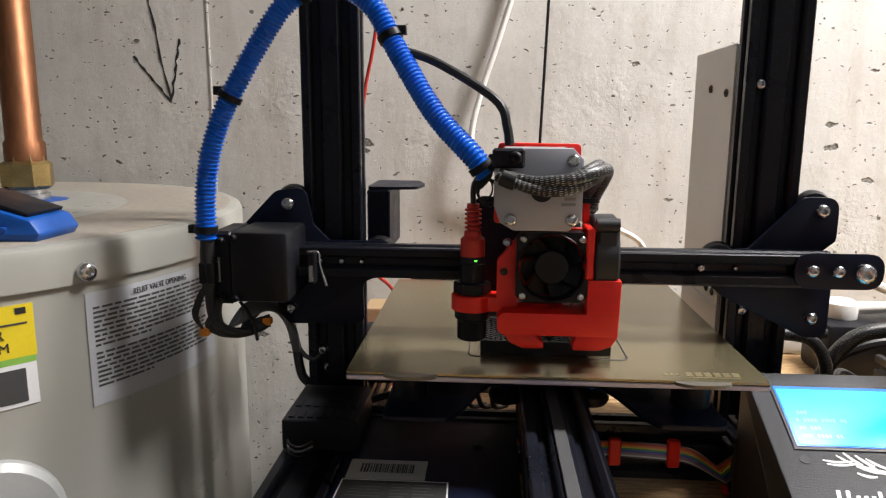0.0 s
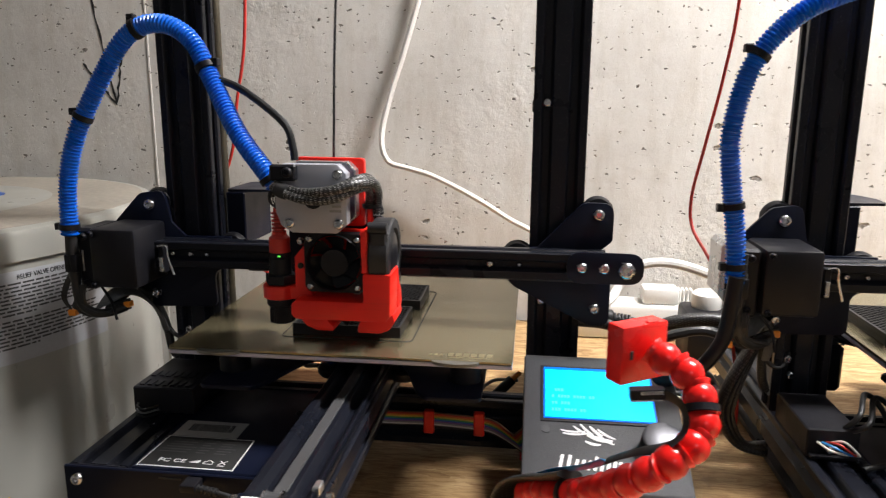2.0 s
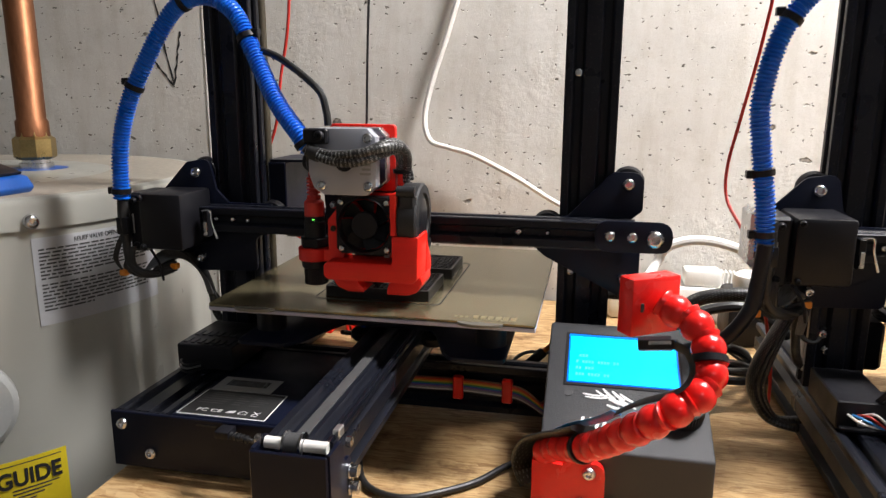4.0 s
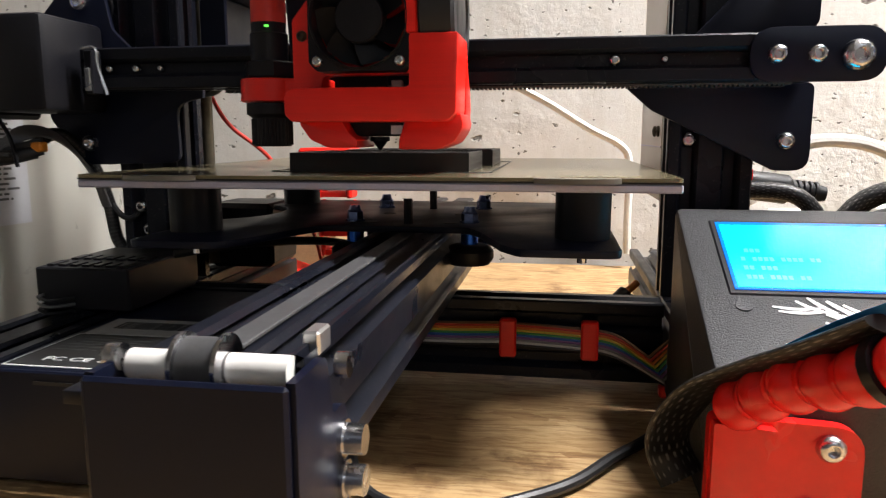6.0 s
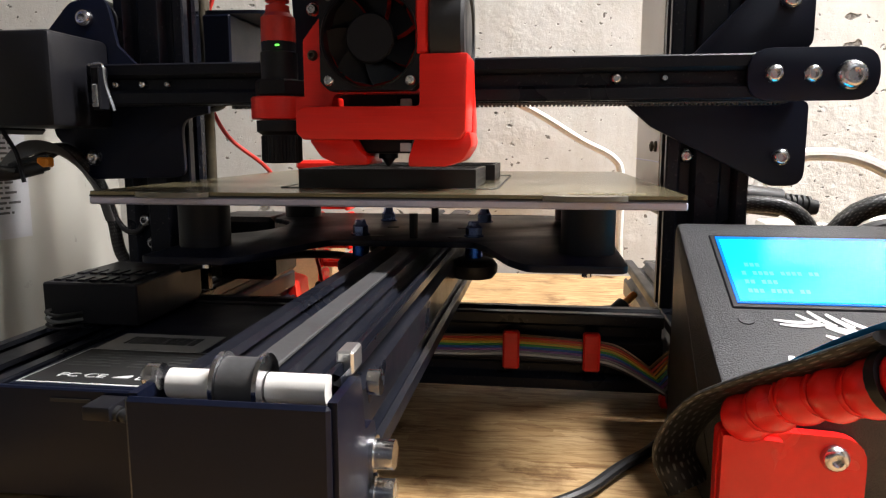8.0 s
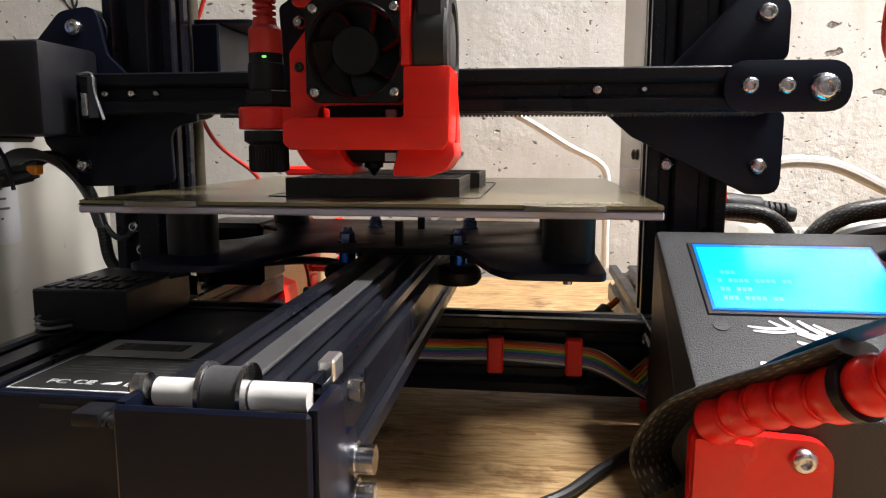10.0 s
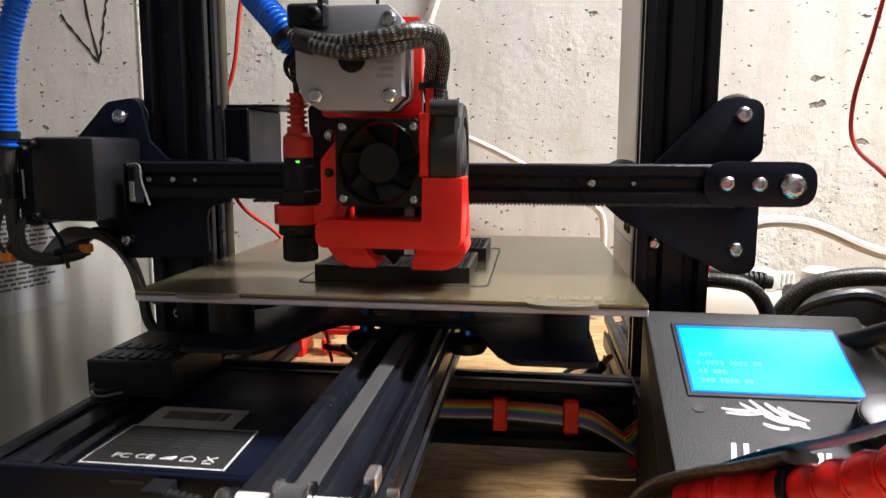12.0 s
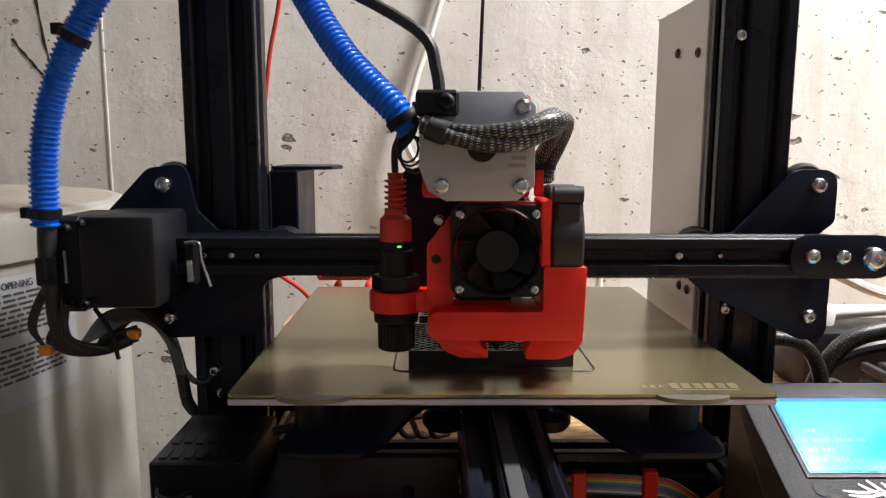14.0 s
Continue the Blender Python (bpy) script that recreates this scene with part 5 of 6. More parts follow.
    pr = part("probe_body", lathe(bm_new(), up(-0.0135), (0, 0, 1), [(0, 0.0095), (0.004, 0.0095), (0.0055, 0.0078), (0.018, 0.0078), (0.0185, 0.0072), (0.0225, 0.0072)], 32), BLACK_PLASTIC, p, "black cylindrical inspection probe with a red collar")
    part("collar", lathe(bm_new(), up(-0.0235), (0, 0, 1), [(0, 0.0118), (0.0005, 0.0124), (0.0088, 0.0124), (0.0095, 0.0118)], 40), RED_PRINT, pr, "red printed collar")
    part("lock_nut", lathe(bm_new(), up(-0.0136), (0, 0, 1), [(0, 0.0105), (0.0006, 0.0112), (0.0062, 0.0112), (0.0068, 0.0105)], 6), BLACK_PLASTIC, pr, "black hexagonal lock nut", 20)
    part("collar_arm", hbox(-0.0360, -0.019, 0.016, 0.032, -0.0302, -0.0212, 0.0006), RED_PRINT, pr)
    knurl = bm_new()
    lathe(knurl, up(-0.0240), (0, 0, -1), [(0, 0.0104), (0.0045, 0.0104), (0.006, 0.0082), (0.0175, 0.0082), (0.018, 0.0076)], 32)
    gear = []
    for k in range(72):
        a = k * 2 * math.pi / 72
        r = 0.0082 if k % 2 else 0.0087
        gear.append((c.x + r * math.cos(a), c.y + r * math.sin(a)))
    prism(knurl, gear, "z", HEAD_Z - 0.0482, HEAD_Z - 0.0375)
    part("focus_ring", knurl, BLACK_PLASTIC, pr, "black ribbed focusing ring")
    part("boot", lathe(bm_new(), up(0.0090), (0, 0, 1), [(0, 0.0074), (0.010, 0.0072), (0.012, 0.0052), (0.0135, 0.0050)] + [(0.0135 + 0.0026 * i + d, r) for i in range(6) for d, r in ((0.0004, 0.0050), (0.0014, 0.0050), (0.0015, 0.0034), (0.0025, 0.0034))] + [(0.031, 0.0036)], 24), RED_WIRE, pr, "red ribbed cable boot")
    part("led", box(bm_new(), c.x + 0.0012, c.x + 0.0028, c.y - 0.0077, c.y - 0.0068, HEAD_Z - 0.0003, HEAD_Z + 0.0004), LED_GREEN, pr, "small green light")
    part("probe_lead", sweep(bm_new(), glide([up(0.039), at_head(-0.0450, 0.022, 0.043), at_head(-0.0420, 0.014, 0.049), at_head(-0.0420, 0.008, 0.044), at_head(-0.0365, 0.002, 0.050), at_head(-0.0350, -0.006, 0.056)], 8), 0.0016, 8), BLACK_RUBBER, pr)
    # braided wire loop across the motor
    loop = [at_head(-0.0320, -0.0185, 0.0535), at_head(-0.0230, -0.0200, 0.0500), at_head(-0.0100, -0.0215, 0.0475), at_head(0.0050, -0.0210, 0.0490), at_head(0.0170, -0.0150, 0.0535), at_head(0.0245, -0.0020, 0.0550), at_head(0.0255, 0.0130, 0.0490), at_head(0.0230, 0.0260, 0.0380), at_head(0.0230, 0.0290, 0.0280)]
    mid = even(glide(loop, 8), 0.0015)
    for k in range(3):
        line = []
        for i, q in enumerate(mid):
            d = (mid[min(i + 1, len(mid) - 1)] - mid[max(i - 1, 0)]).normalized()
            e = d.cross(Vector((0, 0, 1))).normalized()
            a = 2.1 * k + 0.045 * i
            line.append(q + (e * math.cos(a) + d.cross(e) * math.sin(a)) * (0.0016 + 0.0012 * min(1, i / 22)))
        part("braided_loom", sweep(bm_new(), line, lambda i: 0.0024 + 0.0010 * min(1, i / 22), 16, 1.0, 0.0042), BRAID, p, "black and grey braided wire loom")
    part("loom_band", sweep(bm_new(), mid[2:8], 0.0049, 16), BLACK_RUBBER, p, "black tape round the loom")
    part("cable_tie", lathe(bm_new(), at_head(0.0215, 0.0255, 0.0345), (0, 0, 1), [(0, 0.0068), (0.0028, 0.0068)], 20), BLACK_PLASTIC, p)
    # black lead from the blue hose into the motor
    lead = [Vector((-0.052, 0.418, 0.292)), Vector((-0.030, 0.412, 0.284)), at_head(-0.0330, 0.008, 0.092), at_head(-0.0265, 0.006, 0.077), at_head(-0.0250, 0.005, 0.0665)]
    part("motor_lead", sweep(bm_new(), even(glide(lead, 10), 0.003), 0.0026, 10), BLACK_RUBBER, p)
    for k in range(4):
        r, q = 0.0058 + 0.0007 * k, at_head(-0.0385 + 0.001 * k, 0.002 + 0.0016 * k, 0.0440 - 0.001 * k)
        ring = [q + Vector((r * 0.8 * math.cos(a * 0.5236), 0.002 * math.sin(a * 0.5236 + k), r * math.sin(a * 0.5236))) for a in range(12)]
        part("wire_coil", sweep(bm_new(), ring + ring[:1], 0.00055, 6), BLACK_RUBBER, p)


def hose(p, pts, ties, label):
    """Corrugated blue conduit with black cable ties."""
    line = even(glide(pts, 16), 0.00065)
    h = part("cable_hose", sweep(bm_new(), line, lambda i: (0.0053, 0.0064, 0.0066, 0.0055)[i % 4], 18), BLUE_TUBE, p, label)
    for f in ties:
        i = int(f * (len(line) - 2))
        d = (line[i + 1] - line[i]).normalized()
        part("cable_tie", lathe(bm_new(), line[i] - d * 0.002, d, [(0, 0.0074), (0.004, 0.0074)], 24), BLACK_PLASTIC, h, "black cable tie")
        side = d.cross(Vector((0, 1, 0))).normalized()
        q = line[i] + side * 0.0078
        part("tie_head", box(bm_new(), q.x - 0.0026, q.x + 0.0026, q.y - 0.003, q.y + 0.003, q.z - 0.0026, q.z + 0.0026, 0.0005), BLACK_PLASTIC, h)
    return h


def motor_wiring(p):
    """Loose leads at the gantry motor and the loom down to the base."""
    for k in range(5):
        o = 0.0015 * k
        part("motor_wire", sweep(bm_new(), glide([(-0.1740 + o, 0.424, 0.140), (-0.1745 + o, 0.422, 0.130), (-0.1780 + 2 * o, 0.424, 0.122), (-0.1700 + 3 * o, 0.428, 0.1150 + 0.4 * o), (-0.158, 0.434, 0.1140 + o), (-0.142, 0.440, 0.1190 + o)], 6), 0.0014, 6), BLACK_RUBBER, p)
    for q in ((-0.1795, 0.424, 0.118), (-0.1440, 0.440, 0.1215)):
        part("wire_plug", box(bm_new(), q[0] - 0.003, q[0] + 0.003, q[1] - 0.003, q[1] + 0.003, q[2] - 0.0025, q[2] + 0.0025, 0.0008), ORANGE, p, "small orange wire plug")
    part("hose_end", sweep(bm_new(), glide([(-0.1752, 0.425, 0.180), (-0.1755, 0.424, 0.165), (-0.1750, 0.424, 0.150), (-0.1735, 0.424, 0.128), (-0.165, 0.426, 0.118), (-0.155, 0.432, 0.1165), (-0.146, 0.440, 0.119)], 6), lambda i: 0.0046 if i < 14 else 0.0034, 12), BLACK_RUBBER, p, "black taped end of the hose")
    part("plug_block", box(bm_new(), -0.1800, -0.1700, 0.4195, 0.4285, 0.1500, 0.1640, 0.0012, 2), BLACK_PLASTIC, p, "black plug at the motor")
    for k in range(4):
        part("motor_wire", sweep(bm_new(), glide([(-0.1745 - 0.001 * k, 0.422, 0.150), (-0.1790 - 0.0012 * k, 0.421, 0.140), (-0.1830 - 0.0010 * k, 0.422, 0.129), (-0.1800, 0.423, 0.1195)], 6), 0.0007, 6), BLACK_RUBBER, p)
    part("tie_tail", sweep(bm_new(), glide([(-0.158, 0.430, 0.137), (-0.150, 0.428, 0.126), (-0.147, 0.428, 0.112)], 6), 0.0011, 6), BLACK_PLASTIC, p)
    part("flat_loom", sweep(bm_new(), even(glide([(-0.162, 0.450, 0.118), (-0.150, 0.462, 0.128), (-0.1400, 0.474, 0.112), (-0.1370, 0.482, 0.090), (-0.1330, 0.484, 0.066), (-0.118, 0.49, 0.055)], 8), 0.002), 0.0034, 14, 1.0, 0.0035), SLEEVE, p, "braided loom hanging beside the upright")
    for k in range(9):
        a = 0.0016 * k
        part("grey_strand", sweep(bm_new(), glide([(-0.1700 + a, 0.436, 0.116 + 0.5 * a), (-0.1600 + a, 0.446, 0.131 - 0.3 * a), (-0.1480 + 0.6 * a, 0.458, 0.128 - 0.6 * a), (-0.1390 + 0.4 * a, 0.470, 0.108 - 0.4 * a), (-0.1375 + 0.3 * a, 0.478, 0.088)], 6), 0.0009, 6), GREY_WIRE, p)
    part("wire_loop", sweep(bm_new(), glide([(-0.137, 0.482, 0.092), (-0.130, 0.482, 0.083), (-0.122, 0.482, 0.082), (-0.116, 0.487, 0.092)], 6), 0.0018, 8), BLACK_RUBBER, p)


printer = carcass((CX, 0.42, 0), "black open-frame desktop 3d printer with a red print head", 0.378)
electronics(printer)
bed_end(printer)
ribbon(printer)
power_supply(printer)
control_panel(printer)
print_head(printer)
HOSE = [(-0.1757, 0.424, 0.178), (-0.1735, 0.424, 0.2138), (-0.1655, 0.424, 0.2446), (-0.1500, 0.425, 0.2760), (-0.1210, 0.426, 0.3185), (-0.0940, 0.424, 0.3290), (-0.0700, 0.422, 0.3180), (-0.0530, 0.416, 0.2900), (-0.0310, 0.402, 0.2560), (-0.0085, 0.389, 0.2325), (-0.0010, 0.388, 0.2225)]
hose(printer, HOSE, (0.02, 0.27, 0.50, 0.70, 0.985), "bright blue corrugated cable hose")
motor_wiring(printer)

# ---- things on the printer and bench ----
def lattice_print(x0, x1, y0, y1, label):
    """Black printed tray with a diamond lattice in its top."""
    t = thing("printed_tray", ((x0 + x1) / 2, (y0 + y1) / 2, 0.1115), label, "printed part", "printed trays")
    z0, z1 = 0.1115, 0.1195
    bm = bm_new()
    box(bm, x0, x1, y0, y0 + 0.0016, z0, z1)
    box(bm, x0, x1, y1 - 0.0016, y1, z0, z1)
    box(bm, x0, x0 + 0.0016, y0 + 0.0016, y1 - 0.0016, z0, z1)
    box(bm, x1 - 0.0016, x1, y0 + 0.0016, y1 - 0.0016, z0, z1)
    part("rim", bm, PRINT_BLACK, t)
    part("tray_floor", box(bm_new(), x0 + 0.0016, x1 - 0.0016, y0 + 0.0016, y1 - 0.0016, z0, z1 - 0.003), PRINT_BLACK, t)
    g = bm_new()
    w, h = x1 - x0 - 0.003, y1 - y0 - 0.003
    ca, cb = (x0 + x1) / 2, (y0 + y1) / 2
    for sgn in (1, -1):
        d = Vector((0.8, 0.6 * sgn))
        nrm = Vector((-d.y, d.x))
        for k in range(-16, 17):
            o = nrm * 0.0036 * k
            ts = []
            for lim, oo, dd in ((w / 2, o.x, d.x), (h / 2, o.y, d.y)):
                a, c = sorted(((-lim - oo) / dd, (lim - oo) / dd))
                ts.append((a, c))
            a, c = max(q[0] for q in ts), min(q[1] for q in ts)
            if c - a < 0.002:
                continue
            p, q = o + d * a, o + d * c
            s = nrm * 0.00045
            zt = z1 - 0.0002 - (0.0001 if sgn < 0 else 0)
            vs = [g.verts.new((ca + e.x, cb + e.y, z)) for z in (z1 - 0.003, zt) for e in (p - s, q - s, q + s, p + s)]
            for f in ((0, 1, 5, 4), (1, 2, 6, 5), (2, 3, 7, 6), (3, 0, 4, 7), (4, 5, 6, 7)):
                g.faces.new([vs[i] for i in f])
    bmesh.ops.recalc_face_normals(g, faces=g.faces)
    part("lattice", g, BLACK_PLASTIC, t, "raised diamond lattice", 0)
    part("centre_boss", lathe(bm_new(), (ca, cb, z1 - 0.002), (0, 0, 1), [(0, 0.0022), (0.0021, 0.0022), (0.0021, 0.001)], 14), PRINT_BLACK, t)
    return t


def skirt_line(x0, x1, y0, y1):
    pts = rounded([(x0, y0), (x1, y0), (x1, y1), (x0, y1)], 0.006, 6)
    line = [Vector((a, c, 0.1117)) for a, c in pts]
    line.append(line[0])
    solid("skirt_line", sweep(bm_new(), line, 0.00045, 6, 0.5), PRINT_BLACK, ((x0 + x1) / 2, y0, 0.1115), "thin black printed skirt line on the build sheet", "printed part")


def sheet_brand():
    t = thing("sheet_marking", (0.120, 0.386, 0.1115), "faint pale maker's marking on the build sheet", "marking")
    for k in range(6):
        x = 0.1130 + 0.0052 * k
        part("mark_bar", prism(bm_new(), rounded([(x, 0.3860), (x + 0.0038, 0.3860), (x + 0.0042, 0.3925), (x + 0.0004, 0.3925)], 0.0006, 2), "z", 0.11152, 0.1116), MARKING, t)
    for k in range(3):
        x = 0.1000 + 0.0036 * k
        part("mark_bar", prism(bm_new(), rounded([(x, 0.3868), (x + 0.003, 0.3864), (x + 0.0022, 0.3915)], 0.0005, 2), "z", 0.11152, 0.1116), MARKING, t)
    part("mark_bar", box(bm_new(), 0.114, 0.142, 0.3836, 0.3845, 0.11152, 0.1116), MARKING, t)


MARKING = surface("pale_gold_marking", (0.33, 0.285, 0.16), 0.36, 0.6, 0.15)


def camera_arm():
    """Red ball-jointed arm that carries a small boxed camera over the display."""
    t = thing("camera_arm", (0.19, 0.325, 0.0), "glossy red ball-jointed arm holding a small boxed camera", "camera mount")
    foot = part("arm_foot", prism(bm_new(), rounded([(0.1600, 0.0), (0.2045, 0.0), (0.2045, 0.0405), (0.1600, 0.0425)], [0.001, 0.001, 0.009, 0.003]), "y", 0.3345, 0.3395), RED_GLOSS, t, "red printed foot plate")
    part("foot_web", prism(bm_new(), rounded([(0.1605, 0.004), (0.1680, 0.004), (0.1790, 0.0400), (0.1605, 0.0415)], 0.001), "y", 0.3305, 0.3344), RED_GLOSS, foot)
    for x, z in ((0.1947, 0.0344), (0.1900, 0.0140)):
        screw(foot, x, 0.3345, z, 0.0042, length=0.0035)
    pts = glide([(0.1680, 0.3330, 0.0470), (0.1770, 0.3170, 0.0590), (0.1880, 0.2960, 0.0700), (0.2000, 0.2700, 0.0880), (0.2110, 0.2480, 0.1060), (0.2225, 0.2370, 0.1190), (0.2335, 0.2390, 0.1265), (0.2425, 0.2450, 0.1330), (0.2440, 0.2530, 0.1440), (0.2400, 0.2600, 0.1540), (0.2310, 0.2650, 0.1600), (0.2225, 0.2705, 0.1615)], 10)
    line = even(pts, 0.0118)
    for i, c in enumerate(line):
        d = (line[min(i + 1, len(line) - 1)] - line[max(i - 1, 0)]).normalized()
        k = part("arm_link", ball(bm_new(), c, 0.0079, 20, 14), RED_GLOSS, t, "glossy red ball link")
        part("link_cup", lathe(bm_new(), c + d * 0.0012, d, [(0.0030, 0.0060), (0.0042, 0.0063), (0.0056, 0.0070), (0.0062, 0.0070), (0.0066, 0.0064)], 20), RED_GLOSS, k)
    bxm = bm_new()
    box(bxm, -0.0140, 0.0140, -0.0055, 0.0055, -0.0142, 0.0142, 0.0008, 2)
    bxm.transform(Matrix.Translation((0.2180, 0.2775, 0.1605)) @ Matrix.Rotation(radians(34), 4, "Z"))
    cb = part("camera_box", bxm, RED_GLOSS, t, "red printed camera box")
    hole = box(bm_new(), -0.0092, -0.0072, -0.0060, -0.0056, -0.0022, 0.0022, 0.0002)
    hole.transform(Matrix.Translation((0.2180, 0.2775, 0.1605)) @ Matrix.Rotation(radians(34), 4, "Z"))
    # slot is a black strip on the face, its shade put into the colour
    part("camera_slot", hole, INK_AND_HOLE_BLACK, cb)
    lid = box(bm_new(), 0.0020, 0.0080, -0.0050, -0.0022, 0.0140, 0.0148, 0.0003)
    lid.transform(Matrix.Translation((0.2180, 0.2775, 0.1605)) @ Matrix.Rotation(radians(34), 4, "Z"))
    part("lid_catch", lid, RED_GLOSS, cb)
    # flat lead tied along the arm: a blue and white tape in the middle, black above
    fl = glide([(0.2265, 0.2500, 0.1500), (0.2330, 0.2440, 0.1480), (0.2350, 0.2400, 0.1400), (0.2290, 0.2380, 0.1320), (0.2140, 0.2520, 0.1190), (0.1980, 0.2800, 0.0960), (0.1830, 0.3040, 0.0790), (0.1700, 0.3290, 0.0590)], 8)
    fl = even(fl, 0.003)
    cut = int(len(fl) * 0.48)
    part("flat_lead", sweep(bm_new(), fl[:cut + 1], 0.0027, 10, 0.16, up=(0, 1, 0.3)), BLACK_RUBBER, t, "black flat lead")
    part("flat_lead", sweep(bm_new(), fl[cut:], 0.0030, 10, 0.16, up=(0, 1, 0.3)), LEAD_BLUE, t, "blue and white flat lead")
    part("lead_sleeve", sweep(bm_new(), even(glide([(0.1900, 0.2940, 0.0830), (0.1800, 0.3100, 0.0715), (0.1700, 0.3290, 0.0595), (0.1590, 0.3460, 0.0460), (0.1530, 0.3580, 0.0300), (0.1530, 0.3640, 0.0180), (0.1580, 0.3620, 0.0080)], 10), 0.0015), 0.0080, 20, 0.30, 0.0075, up=(0, 0.5, 1)), SLEEVE, t, "wide black braided sleeve over the lead")
    for q, r in (((0.2440, 0.2500, 0.1400), 0.0084), ((0.1848, 0.2990, 0.0690), 0.0086)):
        i = min(range(len(line) - 1), key=lambda j: (line[j] - Vector(q)).length)
        d = (line[i + 1] - line[i]).normalized()
        part("cable_tie", lathe(bm_new(), line[i] + d * 0.005, d, [(0, r), (0.0032, r)], 24), BLACK_PLASTIC, t, "black cable tie")
    stub = Matrix.Translation((0.2195, 0.2510, 0.1492)) @ Matrix.Rotation(radians(-5), 4, "Y")
    for name, dims, m, label in (("plug_shell", (-0.0075, 0.0075, -0.0026, 0.0026, -0.0026, 0.0026), BLACK_PLASTIC, "black lead plug with bright edges"), ("plug_edge", (-0.0072, 0.0070, -0.0030, -0.0027, -0.0026, -0.0018), STEEL, ""), ("plug_edge", (-0.0030, 0.0070, -0.0030, -0.0027, 0.0004, 0.0022), STEEL, "")):
        bm = box(bm_new(), *dims, 0.0002)
        bm.transform(stub)
        part(name, bm, m, t, label)


def bench_clutter():
    # white extension socket with its plug
    t = thing("power_strip", (0.31, 0.79, 0.0), "white plastic power strip lying at the wall", "power strip")
    part("strip_body", box(bm_new(), 0.215, 0.385, 0.765, 0.812, 0.0, 0.042, 0.005, 2), WHITE_PLASTIC, t)
    pg = part("plug", box(bm_new(), 0.300, 0.342, 0.772, 0.802, 0.0422, 0.062, 0.004, 2), WHITE_PLASTIC, t, "white mains plug")
    for k in range(4):
        part("plug_rib", box(bm_new(), 0.3425 + 0.0045 * k, 0.3452 + 0.0045 * k, 0.778 + 0.001 * k, 0.796 - 0.001 * k, 0.044, 0.060, 0.001), WHITE_PLASTIC, pg)
    ad = thing("power_adapter", (0.42, 0.72, 0.0), "dark brown-black power brick on the bench", "adapter")
    part("adapter_body", box(bm_new(), 0.335, 0.465, 0.690, 0.750, 0.0, 0.056, 0.006, 2), BLACK_PLASTIC, ad)
    tp = part("white_plug", lathe(bm_new(), (0.3610, 0.725, 0.0562), (0, 0, 1), [(0, 0.016), (0.008, 0.017), (0.015, 0.016), (0.018, 0.012)], 24), WHITE_PLASTIC, ad, "round white plug on the brick")
    part("plug_neck", cyl(bm_new(), (0.372, 0.722, 0.066), (0.425, 0.71, 0.072), 0.007, 0.0045), WHITE_PLASTIC, tp)
    cable("mains_lead", [(0.205, 0.60, 0.080), (0.240, 0.62, 0.085), (0.2547, 0.64, 0.0980), (0.2621, 0.64, 0.1135), (0.2808, 0.64, 0.1221), (0.3025, 0.64, 0.1231), (0.3244, 0.64, 0.1184), (0.37, 0.66, 0.100), (0.43, 0.69, 0.084)], 0.0046, WHITE_CABLE, "white mains lead bowing between the printers")
    # black looms between the printers
    cable("black_loom", [(0.2500, 0.530, 0.030), (0.2555, 0.530, 0.0600), (0.2630, 0.530, 0.0773), (0.2763, 0.530, 0.0925), (0.2969, 0.530, 0.0990), (0.3243, 0.530, 0.1000), (0.3479, 0.530, 0.0905), (0.37, 0.53, 0.07)], 0.0058, SLEEVE, "thick black braided loom arching between the printers", "cable", "looms", uv=0.0040, seg=18)
    cable("black_loom", [(0.2540, 0.548, 0.010), (0.2620, 0.548, 0.048), (0.2760, 0.548, 0.0720), (0.300, 0.545, 0.0840), (0.325, 0.545, 0.0840), (0.36, 0.55, 0.06)], 0.0046, BLACK_RUBBER, "smooth black loom arching between the printers", "cable", "looms")
    cable("black_loom", [(0.2050, 0.520, 0.098), (0.2350, 0.515, 0.0960), (0.2480, 0.512, 0.0800), (0.2520, 0.512, 0.0500), (0.256, 0.512, 0.006)], 0.0046, SLEEVE, "braided lead dropping beside the upright", "cable", "looms", uv=0.0040, seg=14)
    for k in range(9):
        a = random.uniform(-0.015, 0.015)
        z = random.uniform(0.005, 0.03)
        cable("black_cable", [(0.215 + a, 0.53 + a, 0.008 + z), (0.25 + a, 0.545 - a, 0.022 + z), (0.285, 0.54 + 2 * a, 0.026 + z), (0.32 - a, 0.56 + a, 0.014 + z), (0.352 + a, 0.60 - 2 * a, 0.003)], random.uniform(0.0018, 0.003), BLACK_RUBBER if k % 3 else surface("dark_grey_cable", (0.06, 0.058, 0.055), 0.5), "loose black cable in a tangle behind the printers", "cable", "tangled cables", seg=8)
    cable("pale_cable", [(0.212, 0.56, 0.004), (0.25, 0.575, 0.010), (0.29, 0.59, 0.004), (0.34, 0.60, 0.003)], 0.0022, surface("tan_cable", (0.30, 0.24, 0.17), 0.5), "thin tan cable on the bench")
    # plug and switch at the printer's side
    pl = thing("barrel_plug", (0.226, 0.53, 0.10), "black ribbed mains plug at the power supply", "plug")
    part("plug_body", lathe(bm_new(), (0.2155, 0.53, 0.100), (1, 0, -0.12), [(0, 0.008), (0.02, 0.008), (0.022, 0.006)] + [(0.022 + 0.003 * i + d, r) for i in range(5) for d, r in ((0, 0.006), (0.0015, 0.006), (0.0016, 0.0045), (0.003, 0.0045))] + [(0.040, 0.004)], 20), BLACK_RUBBER, pl)
    part("plug_tag", box(bm_new(), 0.2125, 0.2155, 0.520, 0.526, 0.103, 0.109, 0.0005), RED_GLOSS, pl)
